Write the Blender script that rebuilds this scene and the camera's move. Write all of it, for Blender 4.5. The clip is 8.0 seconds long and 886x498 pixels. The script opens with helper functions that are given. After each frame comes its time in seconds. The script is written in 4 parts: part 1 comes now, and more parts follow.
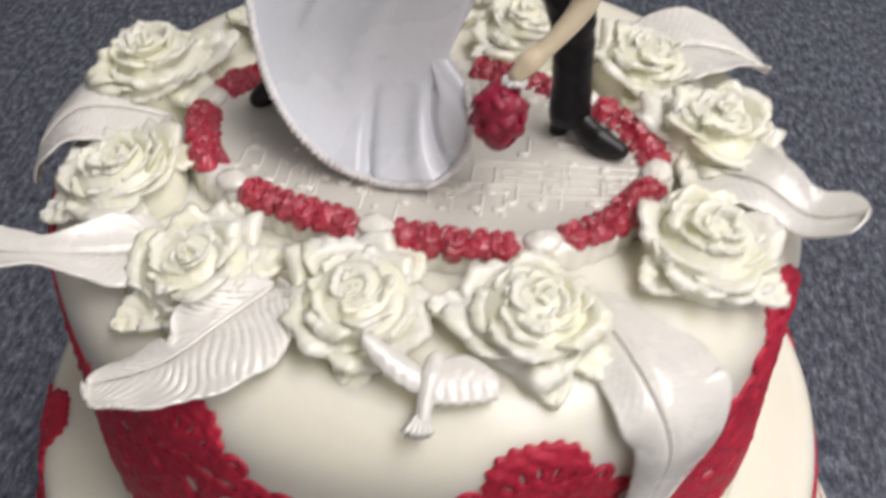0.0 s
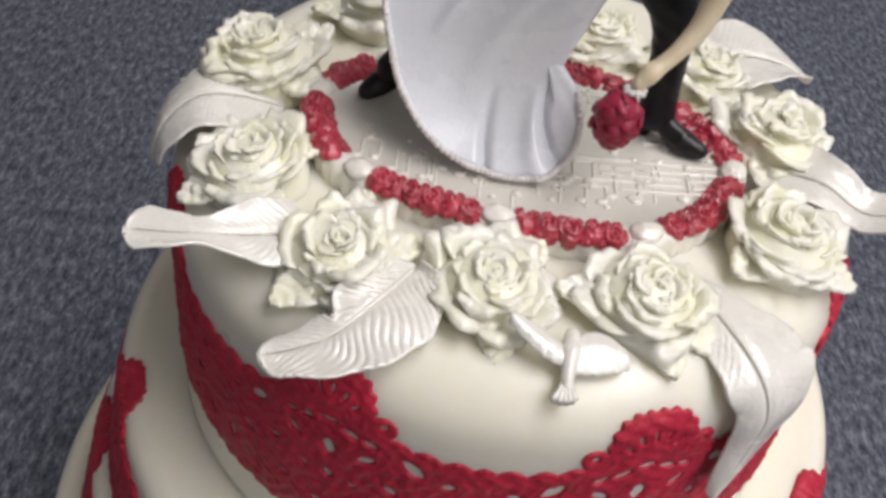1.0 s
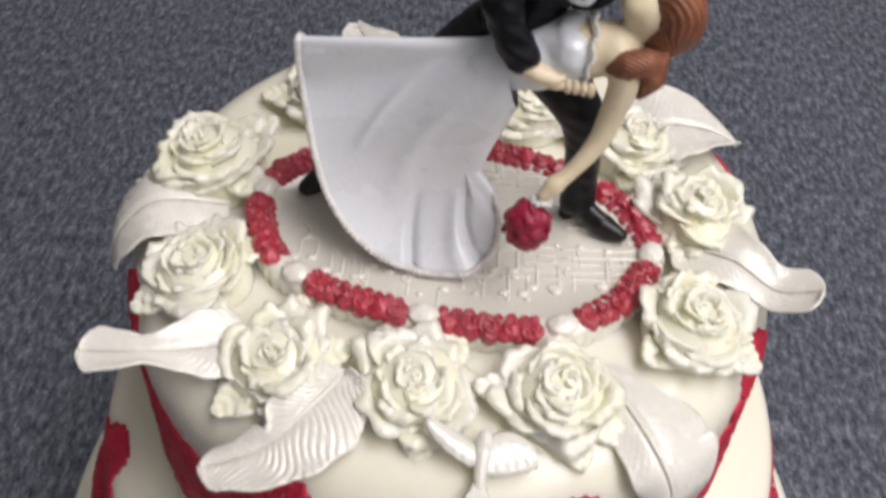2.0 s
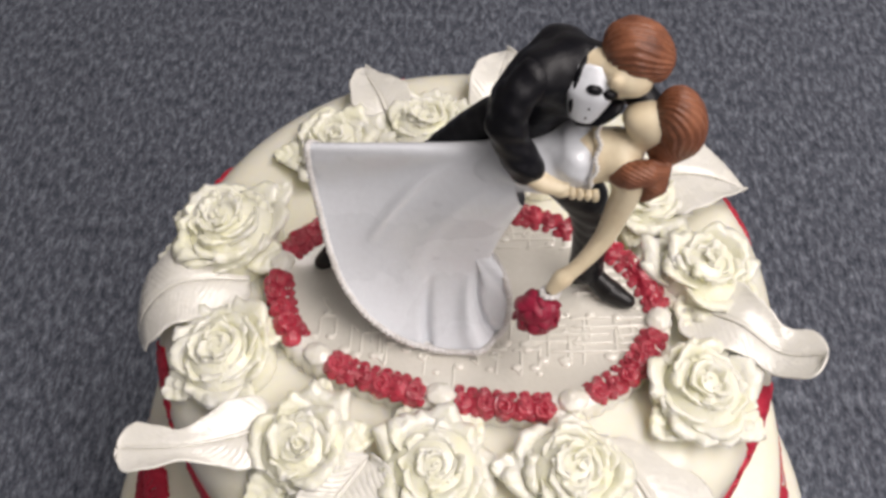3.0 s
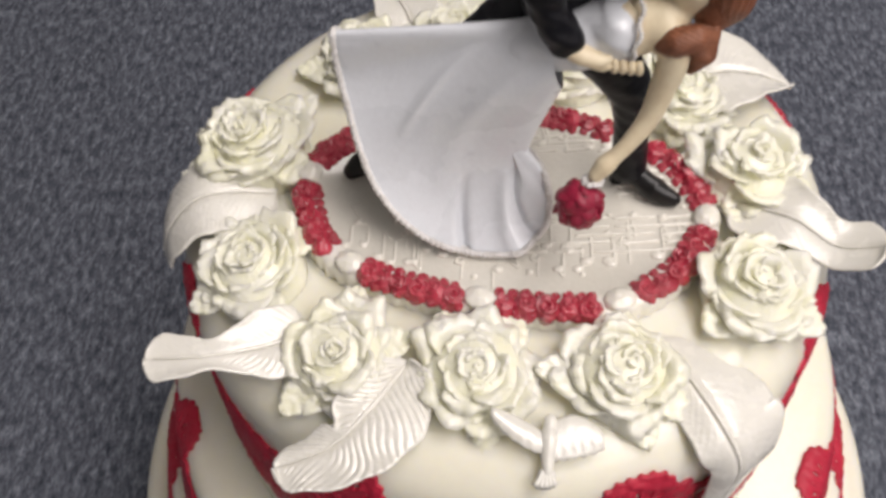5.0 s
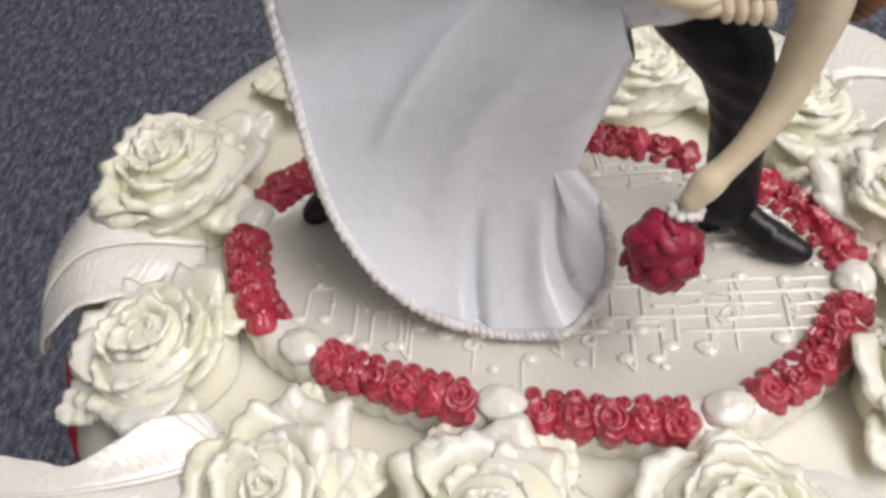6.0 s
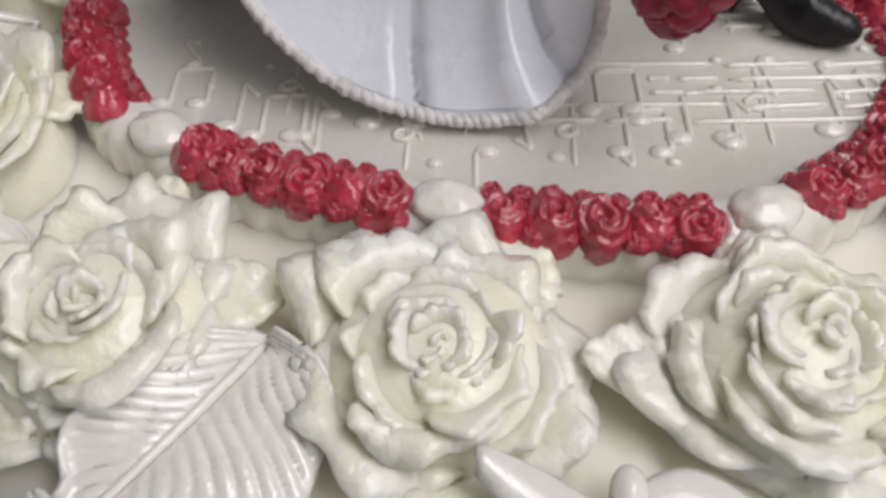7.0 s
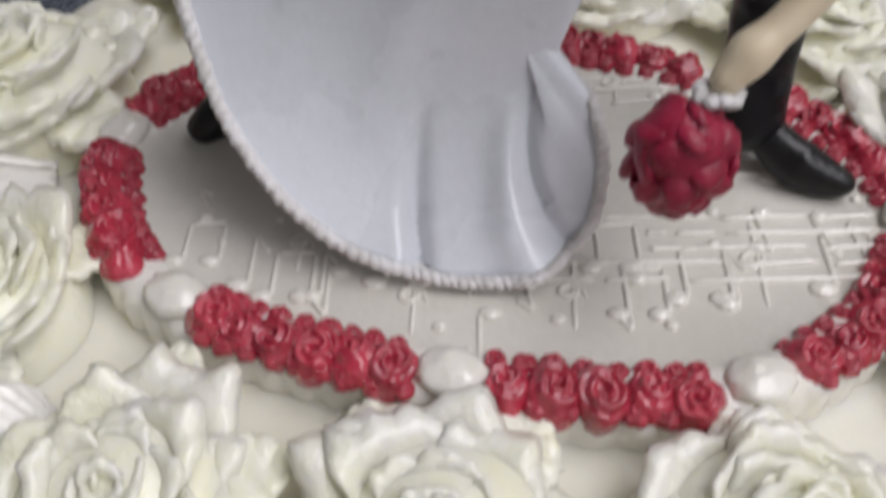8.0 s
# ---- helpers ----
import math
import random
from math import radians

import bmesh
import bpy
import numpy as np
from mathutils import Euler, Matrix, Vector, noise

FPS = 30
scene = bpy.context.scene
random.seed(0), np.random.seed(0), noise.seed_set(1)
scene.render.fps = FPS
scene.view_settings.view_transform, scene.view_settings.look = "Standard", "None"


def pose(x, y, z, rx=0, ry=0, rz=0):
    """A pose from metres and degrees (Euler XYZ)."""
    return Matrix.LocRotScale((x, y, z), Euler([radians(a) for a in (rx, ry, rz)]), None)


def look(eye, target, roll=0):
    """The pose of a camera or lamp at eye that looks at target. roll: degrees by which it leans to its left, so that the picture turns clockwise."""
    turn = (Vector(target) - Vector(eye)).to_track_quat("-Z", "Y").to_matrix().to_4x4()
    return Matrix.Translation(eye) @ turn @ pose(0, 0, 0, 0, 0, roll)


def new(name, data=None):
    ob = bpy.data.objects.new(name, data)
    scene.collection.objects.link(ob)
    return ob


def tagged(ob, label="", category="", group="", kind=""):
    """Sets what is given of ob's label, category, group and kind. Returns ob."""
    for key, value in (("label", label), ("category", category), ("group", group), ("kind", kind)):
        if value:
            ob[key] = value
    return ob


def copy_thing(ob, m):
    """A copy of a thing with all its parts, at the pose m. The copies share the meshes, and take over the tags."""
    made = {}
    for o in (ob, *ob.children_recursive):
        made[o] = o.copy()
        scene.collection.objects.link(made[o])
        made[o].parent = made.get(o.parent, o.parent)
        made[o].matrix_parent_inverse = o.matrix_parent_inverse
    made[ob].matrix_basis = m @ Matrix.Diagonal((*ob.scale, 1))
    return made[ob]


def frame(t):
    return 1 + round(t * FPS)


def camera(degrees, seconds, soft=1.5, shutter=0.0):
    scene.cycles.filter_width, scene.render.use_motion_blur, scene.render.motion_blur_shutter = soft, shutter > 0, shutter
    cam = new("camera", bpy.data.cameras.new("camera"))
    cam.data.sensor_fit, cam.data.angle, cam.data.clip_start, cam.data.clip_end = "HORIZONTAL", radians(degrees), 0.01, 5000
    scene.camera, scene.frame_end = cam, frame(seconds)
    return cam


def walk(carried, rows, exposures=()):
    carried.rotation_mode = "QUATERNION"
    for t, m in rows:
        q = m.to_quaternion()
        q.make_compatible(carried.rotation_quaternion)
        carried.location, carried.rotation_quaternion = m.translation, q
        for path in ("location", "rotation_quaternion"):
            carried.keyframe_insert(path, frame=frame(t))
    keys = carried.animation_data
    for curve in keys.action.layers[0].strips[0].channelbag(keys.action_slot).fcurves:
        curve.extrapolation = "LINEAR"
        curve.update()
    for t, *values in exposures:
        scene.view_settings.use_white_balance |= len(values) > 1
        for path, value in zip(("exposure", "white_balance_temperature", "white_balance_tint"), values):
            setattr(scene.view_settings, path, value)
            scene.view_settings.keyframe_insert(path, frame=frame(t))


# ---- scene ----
cam = camera(50.5, 8.0, soft=3.2, shutter=0.4)
PATH = [
    (0, (0.029, -0.225, 0.485), (-0.124, 1.194, -0.916), 0.3),
    (0.5, (-0.009, -0.235, 0.463), (-0.036, 1.189, -0.94), 3.3),
    (1, (-0.029, -0.246, 0.504), (0.024, 1.147, -0.93), 7.4),
    (1.5, (-0.015, -0.248, 0.527), (0.013, 1.08, -0.968), 5.5),
    (2, (0.0, -0.225, 0.552), (-0.016, 1.083, -0.961), 2.9),
    (2.2, (-0.001, -0.211, 0.56), (-0.039, 1.058, -0.986), 1.9),
    (3.3, (0.001, -0.184, 0.609), (-0.044, 0.914, -1.062), -1.2),
    (3.5, (0.002, -0.183, 0.618), (-0.047, 0.885, -1.072), -1.6),
    (4, (0.0, -0.208, 0.634), (-0.06, 0.853, -1.06), -2.3),
    (4.2, (-0.003, -0.22, 0.637), (-0.063, 0.866, -1.041), -2.2),
    (5.3, (-0.004, -0.184, 0.532), (-0.112, 0.985, -1.087), -4.9),
    (5.5, (-0.004, -0.169, 0.514), (-0.117, 1.055, -1.064), -4.4),
    (6, (-0.003, -0.147, 0.477), (-0.17, 1.153, -1.034), -6.1),
    (6.5, (-0.006, -0.146, 0.452), (-0.078, 1.191, -1.033), -2.3),
    (7, (-0.007, -0.138, 0.412), (-0.017, 1.159, -1.111), -0.0),
    (7.5, (-0.009, -0.133, 0.409), (-0.024, 1.156, -1.12), 0.1),
    (8, (-0.007, -0.125, 0.429), (-0.029, 1.2, -1.069), -0.4),
]
walk(cam, [(t, look(eye, target, roll)) for t, eye, target, roll in PATH], exposures=[(0.0, -0.35, 6400, 14), (1.0, -0.35, 6350, 14), (2.0, -0.30, 6450, 14), (3.5, -0.24, 6700, 14), (5.5, -0.32, 6600, 14), (6.5, -0.37, 6250, 14), (7.0, -0.68, 6200, 14), (7.5, -0.76, 6170, 14), (8.0, -0.67, 6080, 14)])

# ---------------------------------------------------------------- light
world = bpy.data.worlds.new("room_air")
world.use_nodes = True
world.node_tree.nodes["Background"].inputs[0].default_value = (0.75, 0.8, 0.9, 1)
world.node_tree.nodes["Background"].inputs[1].default_value = 0.05
scene.world = world


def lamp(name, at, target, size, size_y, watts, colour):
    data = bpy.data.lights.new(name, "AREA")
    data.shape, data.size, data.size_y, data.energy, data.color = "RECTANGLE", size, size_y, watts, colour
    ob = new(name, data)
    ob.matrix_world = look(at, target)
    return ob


# Main overhead source, unseen; placed so that shadows fall to the left.
lamp("unseen_overhead_light", (0.92, -0.05, 2.33), (0.92, -0.05, 0), 1.0, 1.8, 54, (1.0, 0.955, 0.92))
# Fill added from the front right to brighten the dress; no such lamp known.
lamp("unseen_overhead_light", (1.45, -1.45, 2.33), (1.45, -1.45, 0), 1.0, 1.6, 32, (1.0, 0.962, 0.955))


# ---------------------------------------------------------------- materials
def node_mat(name, base, rough=0.5, second=None, grain=400.0, blotch=25.0, mix=0.35, bump=0.1, bump_scale=900.0,
             coat=0.0, sheen=0.0, sss=0.0, sss_radius=(0.004, 0.003, 0.002), metal=0.0, rough_vary=0.12, vary=0.0, spec=0.5):
    m = bpy.data.materials.new(name)
    m.use_nodes = True
    nt = m.node_tree
    b = nt.nodes["Principled BSDF"]
    b.inputs["Roughness"].default_value = rough
    b.inputs["Metallic"].default_value = metal
    b.inputs["Coat Weight"].default_value = coat
    b.inputs["Coat Roughness"].default_value = 0.18
    b.inputs["Sheen Weight"].default_value = sheen
    b.inputs["Specular IOR Level"].default_value = spec
    if sss:
        b.inputs["Subsurface Weight"].default_value = sss
        b.inputs["Subsurface Radius"].default_value = sss_radius
        b.inputs["Subsurface Scale"].default_value = 1.0
    co = nt.nodes.new("ShaderNodeTexCoord")

    def noise_node(scale, detail):
        n = nt.nodes.new("ShaderNodeTexNoise")
        n.inputs["Scale"].default_value, n.inputs["Detail"].default_value = scale, detail
        nt.links.new(co.outputs["Object"], n.inputs["Vector"])
        return n

    big, small = noise_node(blotch, 3), noise_node(grain, 2)
    blend = nt.nodes.new("ShaderNodeMath")
    blend.operation = "MULTIPLY_ADD"
    nt.links.new(small.outputs["Fac"], blend.inputs[0])
    blend.inputs[1].default_value = 0.45
    nt.links.new(big.outputs["Fac"], blend.inputs[2])
    ramp = nt.nodes.new("ShaderNodeValToRGB")
    second = second or tuple(c * 0.88 for c in base)
    ramp.color_ramp.elements[0].position, ramp.color_ramp.elements[1].position = 0.5 - mix * 0.5 + 0.2, 0.5 + mix * 0.5 + 0.25
    ramp.color_ramp.elements[0].color, ramp.color_ramp.elements[1].color = (*second, 1), (*base, 1)
    nt.links.new(blend.outputs[0], ramp.inputs[0])
    colour = ramp.outputs[0]
    if vary:
        info, hsv, rng = nt.nodes.new("ShaderNodeObjectInfo"), nt.nodes.new("ShaderNodeHueSaturation"), nt.nodes.new("ShaderNodeMapRange")
        rng.inputs["To Min"].default_value, rng.inputs["To Max"].default_value = 1 - vary, 1 + vary * 0.4
        nt.links.new(info.outputs["Random"], rng.inputs["Value"])
        nt.links.new(rng.outputs[0], hsv.inputs["Value"])
        nt.links.new(colour, hsv.inputs["Color"])
        colour = hsv.outputs[0]
    nt.links.new(colour, b.inputs["Base Color"])
    rr = nt.nodes.new("ShaderNodeMapRange")
    rr.inputs["To Min"].default_value, rr.inputs["To Max"].default_value = max(0.02, rough - rough_vary), min(1, rough + rough_vary)
    nt.links.new(big.outputs["Fac"], rr.inputs["Value"])
    nt.links.new(rr.outputs[0], b.inputs["Roughness"])
    if bump:
        fine = noise_node(bump_scale, 2)
        bp = nt.nodes.new("ShaderNodeBump")
        bp.inputs["Strength"].default_value, bp.inputs["Distance"].default_value = bump, 0.0006
        nt.links.new(fine.outputs["Fac"], bp.inputs["Height"])
        nt.links.new(bp.outputs[0], b.inputs["Normal"])
    return m


M_FONDANT = node_mat("cream_fondant", (0.86, 0.84, 0.72), 0.31, (0.83, 0.805, 0.675), 300, 18, bump=0.06, bump_scale=500, sss=0.7, sss_radius=(0.0070, 0.0066, 0.0050), coat=0.3)
M_LACE = node_mat("red_sugar_lace", (0.55, 0.018, 0.052), 0.5, (0.41, 0.010, 0.034), 900, 60, bump=0.45, bump_scale=1600)
M_ROSE = node_mat("ivory_sugar_rose", (0.915, 0.905, 0.785), 0.32, (0.90, 0.89, 0.66), 600, 80, bump=0.7, bump_scale=750, sss=0.6, sss_radius=(0.0026, 0.0026, 0.0022), coat=0.4, vary=0.02, rough_vary=0.16)
M_PEARL = node_mat("pearl_lustre_sugar", (0.83, 0.815, 0.75), 0.26, (0.78, 0.765, 0.70), 900, 120, bump=0.35, bump_scale=600, coat=0.5, metal=0.03, sss=0.1, sss_radius=(0.0015, 0.0015, 0.0012), vary=0.03)
M_RESIN = node_mat("pearl_resin", (0.765, 0.74, 0.665), 0.2, (0.71, 0.685, 0.605), 500, 60, bump=0.3, bump_scale=600, coat=0.6)
M_BEAD = node_mat("white_pearl_bead", (0.86, 0.84, 0.77), 0.24, (0.80, 0.775, 0.69), 500, 80, bump=0.25, coat=0.5, sss=0.3, sss_radius=(0.002, 0.002, 0.0015))
M_REDROSE = node_mat("red_glazed_resin", (0.56, 0.045, 0.08), 0.2, (0.34, 0.012, 0.035), 700, 260, bump=0.7, bump_scale=900, coat=1.0, vary=0.15)
# Notes and staff lines: a paler, glossier version of the plate's resin.
M_NOTE = node_mat("pale_pearl_resin", (0.84, 0.82, 0.74), 0.16, (0.78, 0.755, 0.67), 700, 150, bump=0.5, bump_scale=900, coat=0.8)
M_DRESS = node_mat("white_painted_resin", (0.76, 0.79, 0.835), 0.27, (0.70, 0.725, 0.765), 500, 40, bump=0.15, bump_scale=700, coat=0.6)
M_TRIM = node_mat("white_trim_resin", (0.80, 0.79, 0.78), 0.4, (0.62, 0.60, 0.57), 800, 300, bump=0.5, bump_scale=1500)
M_BLACK = node_mat("black_painted_resin", (0.0034, 0.0034, 0.0052), 0.38, (0.006, 0.006, 0.009), 500, 120, bump=0.3, bump_scale=600, spec=0.24)
M_SHOE = node_mat("satin_black_resin", (0.006, 0.006, 0.007), 0.36, (0.012, 0.011, 0.011), 500, 120, bump=0.3, coat=0.1, spec=0.35)
M_CREAMSKIN = node_mat("cream_painted_resin", (0.80, 0.70, 0.50), 0.4, (0.72, 0.60, 0.41), 500, 150, bump=0.1)
M_BROWN = node_mat("russet_painted_resin", (0.30, 0.112, 0.055), 0.42, (0.15, 0.05, 0.024), 900, 160, bump=0.3, bump_scale=1500)
M_BOUQUET = node_mat("crimson_painted_resin", (0.36, 0.012, 0.05), 0.4, (0.20, 0.006, 0.025), 600, 250, bump=0.3, bump_scale=1300)
# Unseen room surfaces, kept this pale so they bounce fill onto the cake.
M_WALL = node_mat("off_white_wall_paint", (0.80, 0.79, 0.765), 0.8, (0.77, 0.76, 0.735), 60, 2, bump=0.1, bump_scale=200)
M_CEILING = node_mat("white_ceiling_paint", (0.84, 0.83, 0.81), 0.85, (0.81, 0.80, 0.78), 60, 2, bump=0.1, bump_scale=200)


def carpet_mat():
    m = bpy.data.materials.new("grey_loop_carpet")
    m.use_nodes = True
    nt = m.node_tree
    b = nt.nodes["Principled BSDF"]
    b.inputs["Roughness"].default_value = 0.95
    b.inputs["Specular IOR Level"].default_value = 0.15
    co, mp = nt.nodes.new("ShaderNodeTexCoord"), nt.nodes.new("ShaderNodeMapping")
    mp.inputs["Scale"].default_value = (1.0, 0.40, 1.0)
    nt.links.new(co.outputs["Object"], mp.inputs["Vector"])

    def noise_node(scale, detail, rough=0.6):
        n = nt.nodes.new("ShaderNodeTexNoise")
        n.inputs["Scale"].default_value, n.inputs["Detail"].default_value, n.inputs["Roughness"].default_value = scale, detail, rough
        nt.links.new(mp.outputs[0], n.inputs["Vector"])
        return n

    fleck, tuft, patch = noise_node(215, 3, 0.76), noise_node(640, 2), noise_node(7, 3)
    ramp = nt.nodes.new("ShaderNodeValToRGB")
    els = ramp.color_ramp.elements
    els[0].position, els[1].position = 0.33, 0.70
    els[0].color, els[1].color = (0.050, 0.057, 0.075, 1), (0.278, 0.302, 0.352, 1)
    mid = els.new(0.52)
    mid.color = (0.133, 0.146, 0.178, 1)
    nt.links.new(fleck.outputs["Fac"], ramp.inputs[0])
    mul = nt.nodes.new("ShaderNodeMix")
    mul.data_type, mul.blend_type = "RGBA", "MULTIPLY"
    mul.inputs["Factor"].default_value = 0.55
    r2 = nt.nodes.new("ShaderNodeValToRGB")
    r2.color_ramp.elements[0].color, r2.color_ramp.elements[1].color = (0.6, 0.6, 0.62, 1), (1.2, 1.2, 1.2, 1)
    r2.color_ramp.elements[0].position, r2.color_ramp.elements[1].position = 0.35, 0.65
    nt.links.new(tuft.outputs["Fac"], r2.inputs[0])
    nt.links.new(ramp.outputs[0], mul.inputs["A"])
    nt.links.new(r2.outputs[0], mul.inputs["B"])
    mul2 = nt.nodes.new("ShaderNodeMix")
    mul2.data_type, mul2.blend_type = "RGBA", "MULTIPLY"
    mul2.inputs["Factor"].default_value = 0.25
    nt.links.new(mul.outputs["Result"], mul2.inputs["A"])
    nt.links.new(patch.outputs["Fac"], mul2.inputs["B"])
    nt.links.new(mul2.outputs["Result"], b.inputs["Base Color"])
    bp = nt.nodes.new("ShaderNodeBump")
    bp.inputs["Strength"].default_value, bp.inputs["Distance"].default_value = 0.9, 0.003
    nt.links.new(fleck.outputs["Fac"], bp.inputs["Height"])
    nt.links.new(bp.outputs[0], b.inputs["Normal"])
    return m


M_CARPET = carpet_mat()


# ---------------------------------------------------------------- mesh helpers
def mesh_of(name, verts, faces, mats, index=None, smooth=True):
    me = bpy.data.meshes.new(name)
    me.from_pydata([tuple(map(float, v)) for v in verts], [], [tuple(map(int, f)) for f in faces])
    for m in (mats if isinstance(mats, (list, tuple)) else [mats]):
        me.materials.append(m)
    if index is not None:
        me.polygons.foreach_set("material_index", np.asarray(index, dtype=np.int32))
    me.polygons.foreach_set("use_smooth", np.full(len(me.polygons), smooth))
    me.update()
    bm = bmesh.new()
    bm.from_mesh(me)
    bmesh.ops.recalc_face_normals(bm, faces=bm.faces)
    bm.to_mesh(me)
    bm.free()
    return me


def part(name, mesh, parent=None, label="", at=None):
    ob = new(name, mesh)
    if at is not None:
        ob.matrix_basis = at
    if parent:
        ob.parent = parent
    if label:
        ob["label"] = label
    return ob


def empty(name, m=None):
    ob = new(name)
    ob.empty_display_size = 0.01
    if m is not None:
        ob.matrix_basis = m
    return ob


def spline(points, n, closed=False):
    """Catmull-Rom through the points, n samples."""
    p = np.asarray(points, float)
    k = len(p)
    out = []
    segs = k if closed else k - 1
    for s in np.linspace(0, segs, n, endpoint=not closed):
        i = min(int(s), segs - 1)
        f = s - i
        if closed:
            a, b, c, d = p[(i - 1) % k], p[i % k], p[(i + 1) % k], p[(i + 2) % k]
        else:
            a, b, c, d = p[max(i - 1, 0)], p[i], p[i + 1], p[min(i + 2, k - 1)]
        out.append(0.5 * (2 * b + (c - a) * f + (2 * a - 5 * b + 4 * c - d) * f * f + (3 * b - a - 3 * c + d) * f ** 3))
    return np.array(out)


def grid_faces(nu, nv, wrap=False, start=0):
    f = []
    for i in range(nu if wrap else nu - 1):
        for j in range(nv - 1):
            a, b = start + i * nv + j, start + ((i + 1) % nu) * nv + j
            f.append((a, b, b + 1, a + 1))
    return f


def shell(P, thick, lip=0.45):
    """A sheet P[nu, nv, 3] given a thickness, with soft edges."""
    nu, nv, _ = P.shape
    du, dv = np.gradient(P, axis=0), np.gradient(P, axis=1)
    n = np.cross(du, dv)
    n /= np.linalg.norm(n, axis=2, keepdims=True) + 1e-12
    th = np.full((nu, nv, 1), thick)
    th[0] *= lip
    th[-1] *= lip
    th[:, -1] *= lip
    v = np.concatenate([(P + n * th / 2).reshape(-1, 3), (P - n * th / 2).reshape(-1, 3)])
    k = nu * nv
    f = grid_faces(nu, nv)
    f += [(d + k, c + k, b + k, a + k) for a, b, c, d in f]
    rim = [i * nv for i in range(nu)] + [(nu - 1) * nv + j for j in range(1, nv)] + [i * nv + nv - 1 for i in range(nu - 2, -1, -1)] + [j for j in range(nv - 2, 0, -1)]
    for a, b in zip(rim, rim[1:] + rim[:1]):
        f.append((b, a, a + k, b + k))
    return v, f


def frames_along(c):
    t = np.gradient(c, axis=0)
    t /= np.linalg.norm(t, axis=1, keepdims=True) + 1e-12
    ref = np.array([0.0, 0.0, 1.0]) if abs(t[0][2]) < 0.9 else np.array([1.0, 0.0, 0.0])
    xs, ys = [], []
    x = np.cross(t[0], ref)
    for k in t:
        x = x - k * (x @ k)
        x /= np.linalg.norm(x) + 1e-12
        xs.append(x)
        ys.append(np.cross(k, x))
    return t, np.array(xs), np.array(ys)


def tube(points, radii, n=28, sides=16, ridge=0.0, ridges=0, flat=1.0, closed=False):
    """A tapered round bar through points, with rounded ends."""
    c = spline(points, n, closed)
    r = np.interp(np.linspace(0, 1, n), np.linspace(0, 1, len(radii)), radii)
    if not closed:
        e = np.linspace(0, 1, n)
        r = r * np.sqrt(np.clip(np.minimum(e, 1 - e) * 14, 0.02, 1))
    _, xs, ys = frames_along(c)
    v = []
    for i in range(n):
        for k in range(sides):
            a = 2 * math.pi * k / sides
            w = 1 + ridge * math.sin(ridges * a + i * 0.35)
            v.append(c[i] + r[i] * w * (math.cos(a) * xs[i] + flat * math.sin(a) * ys[i]))
    f = []
    for i in range(n if closed else n - 1):
        for k in range(sides):
            i2, k2 = (i + 1) % n, (k + 1) % sides
            f.append((i * sides + k, i2 * sides + k, i2 * sides + k2, i * sides + k2))
    if not closed:
        f.append(tuple(range(sides)))
        f.append(tuple((n - 1) * sides + k for k in range(sides)))
    return np.array(v), f


def ball(centre, radii, rows=14, cols=20, turn=None, bumps=0.0, seed=0, lobes=5.0, ribs=0, rib=0.0):
    v, f = [], []
    for i in range(rows + 1):
        th = math.pi * i / rows
        for k in range(cols):
            ph = 2 * math.pi * k / cols
            d = Vector((math.sin(th) * math.cos(ph), math.sin(th) * math.sin(ph), math.cos(th)))
            w = 1 + bumps * noise.noise(d * lobes * 0.5 + Vector((seed, seed * 2, 0))) + rib * math.sin(ribs * ph + 2 * math.sin(3 * th)) * math.sin(th)
            p = Vector((d.x * radii[0], d.y * radii[1], d.z * radii[2])) * w
            if turn is not None:
                p = turn @ p
            v.append(Vector(centre) + p)
    for i in range(rows):
        for k in range(cols):
            a, b = i * cols + k, i * cols + (k + 1) % cols
            f.append((a, a + cols, b + cols, b))
    return np.array(v), f


class Pile:
    """Several shapes, with their materials, joined into one mesh."""

    def __init__(self):
        self.v, self.f, self.m, self.n = [], [], [], 0

    def add(self, vf, mat=0):
        v, f = vf
        self.v.append(np.asarray(v, float))
        self.f += [tuple(i + self.n for i in q) for q in f]
        self.m += [mat] * len(f)
        self.n += len(v)
        return self

    def mesh(self, name, mats):
        return mesh_of(name, np.concatenate(self.v), self.f, mats, self.m)


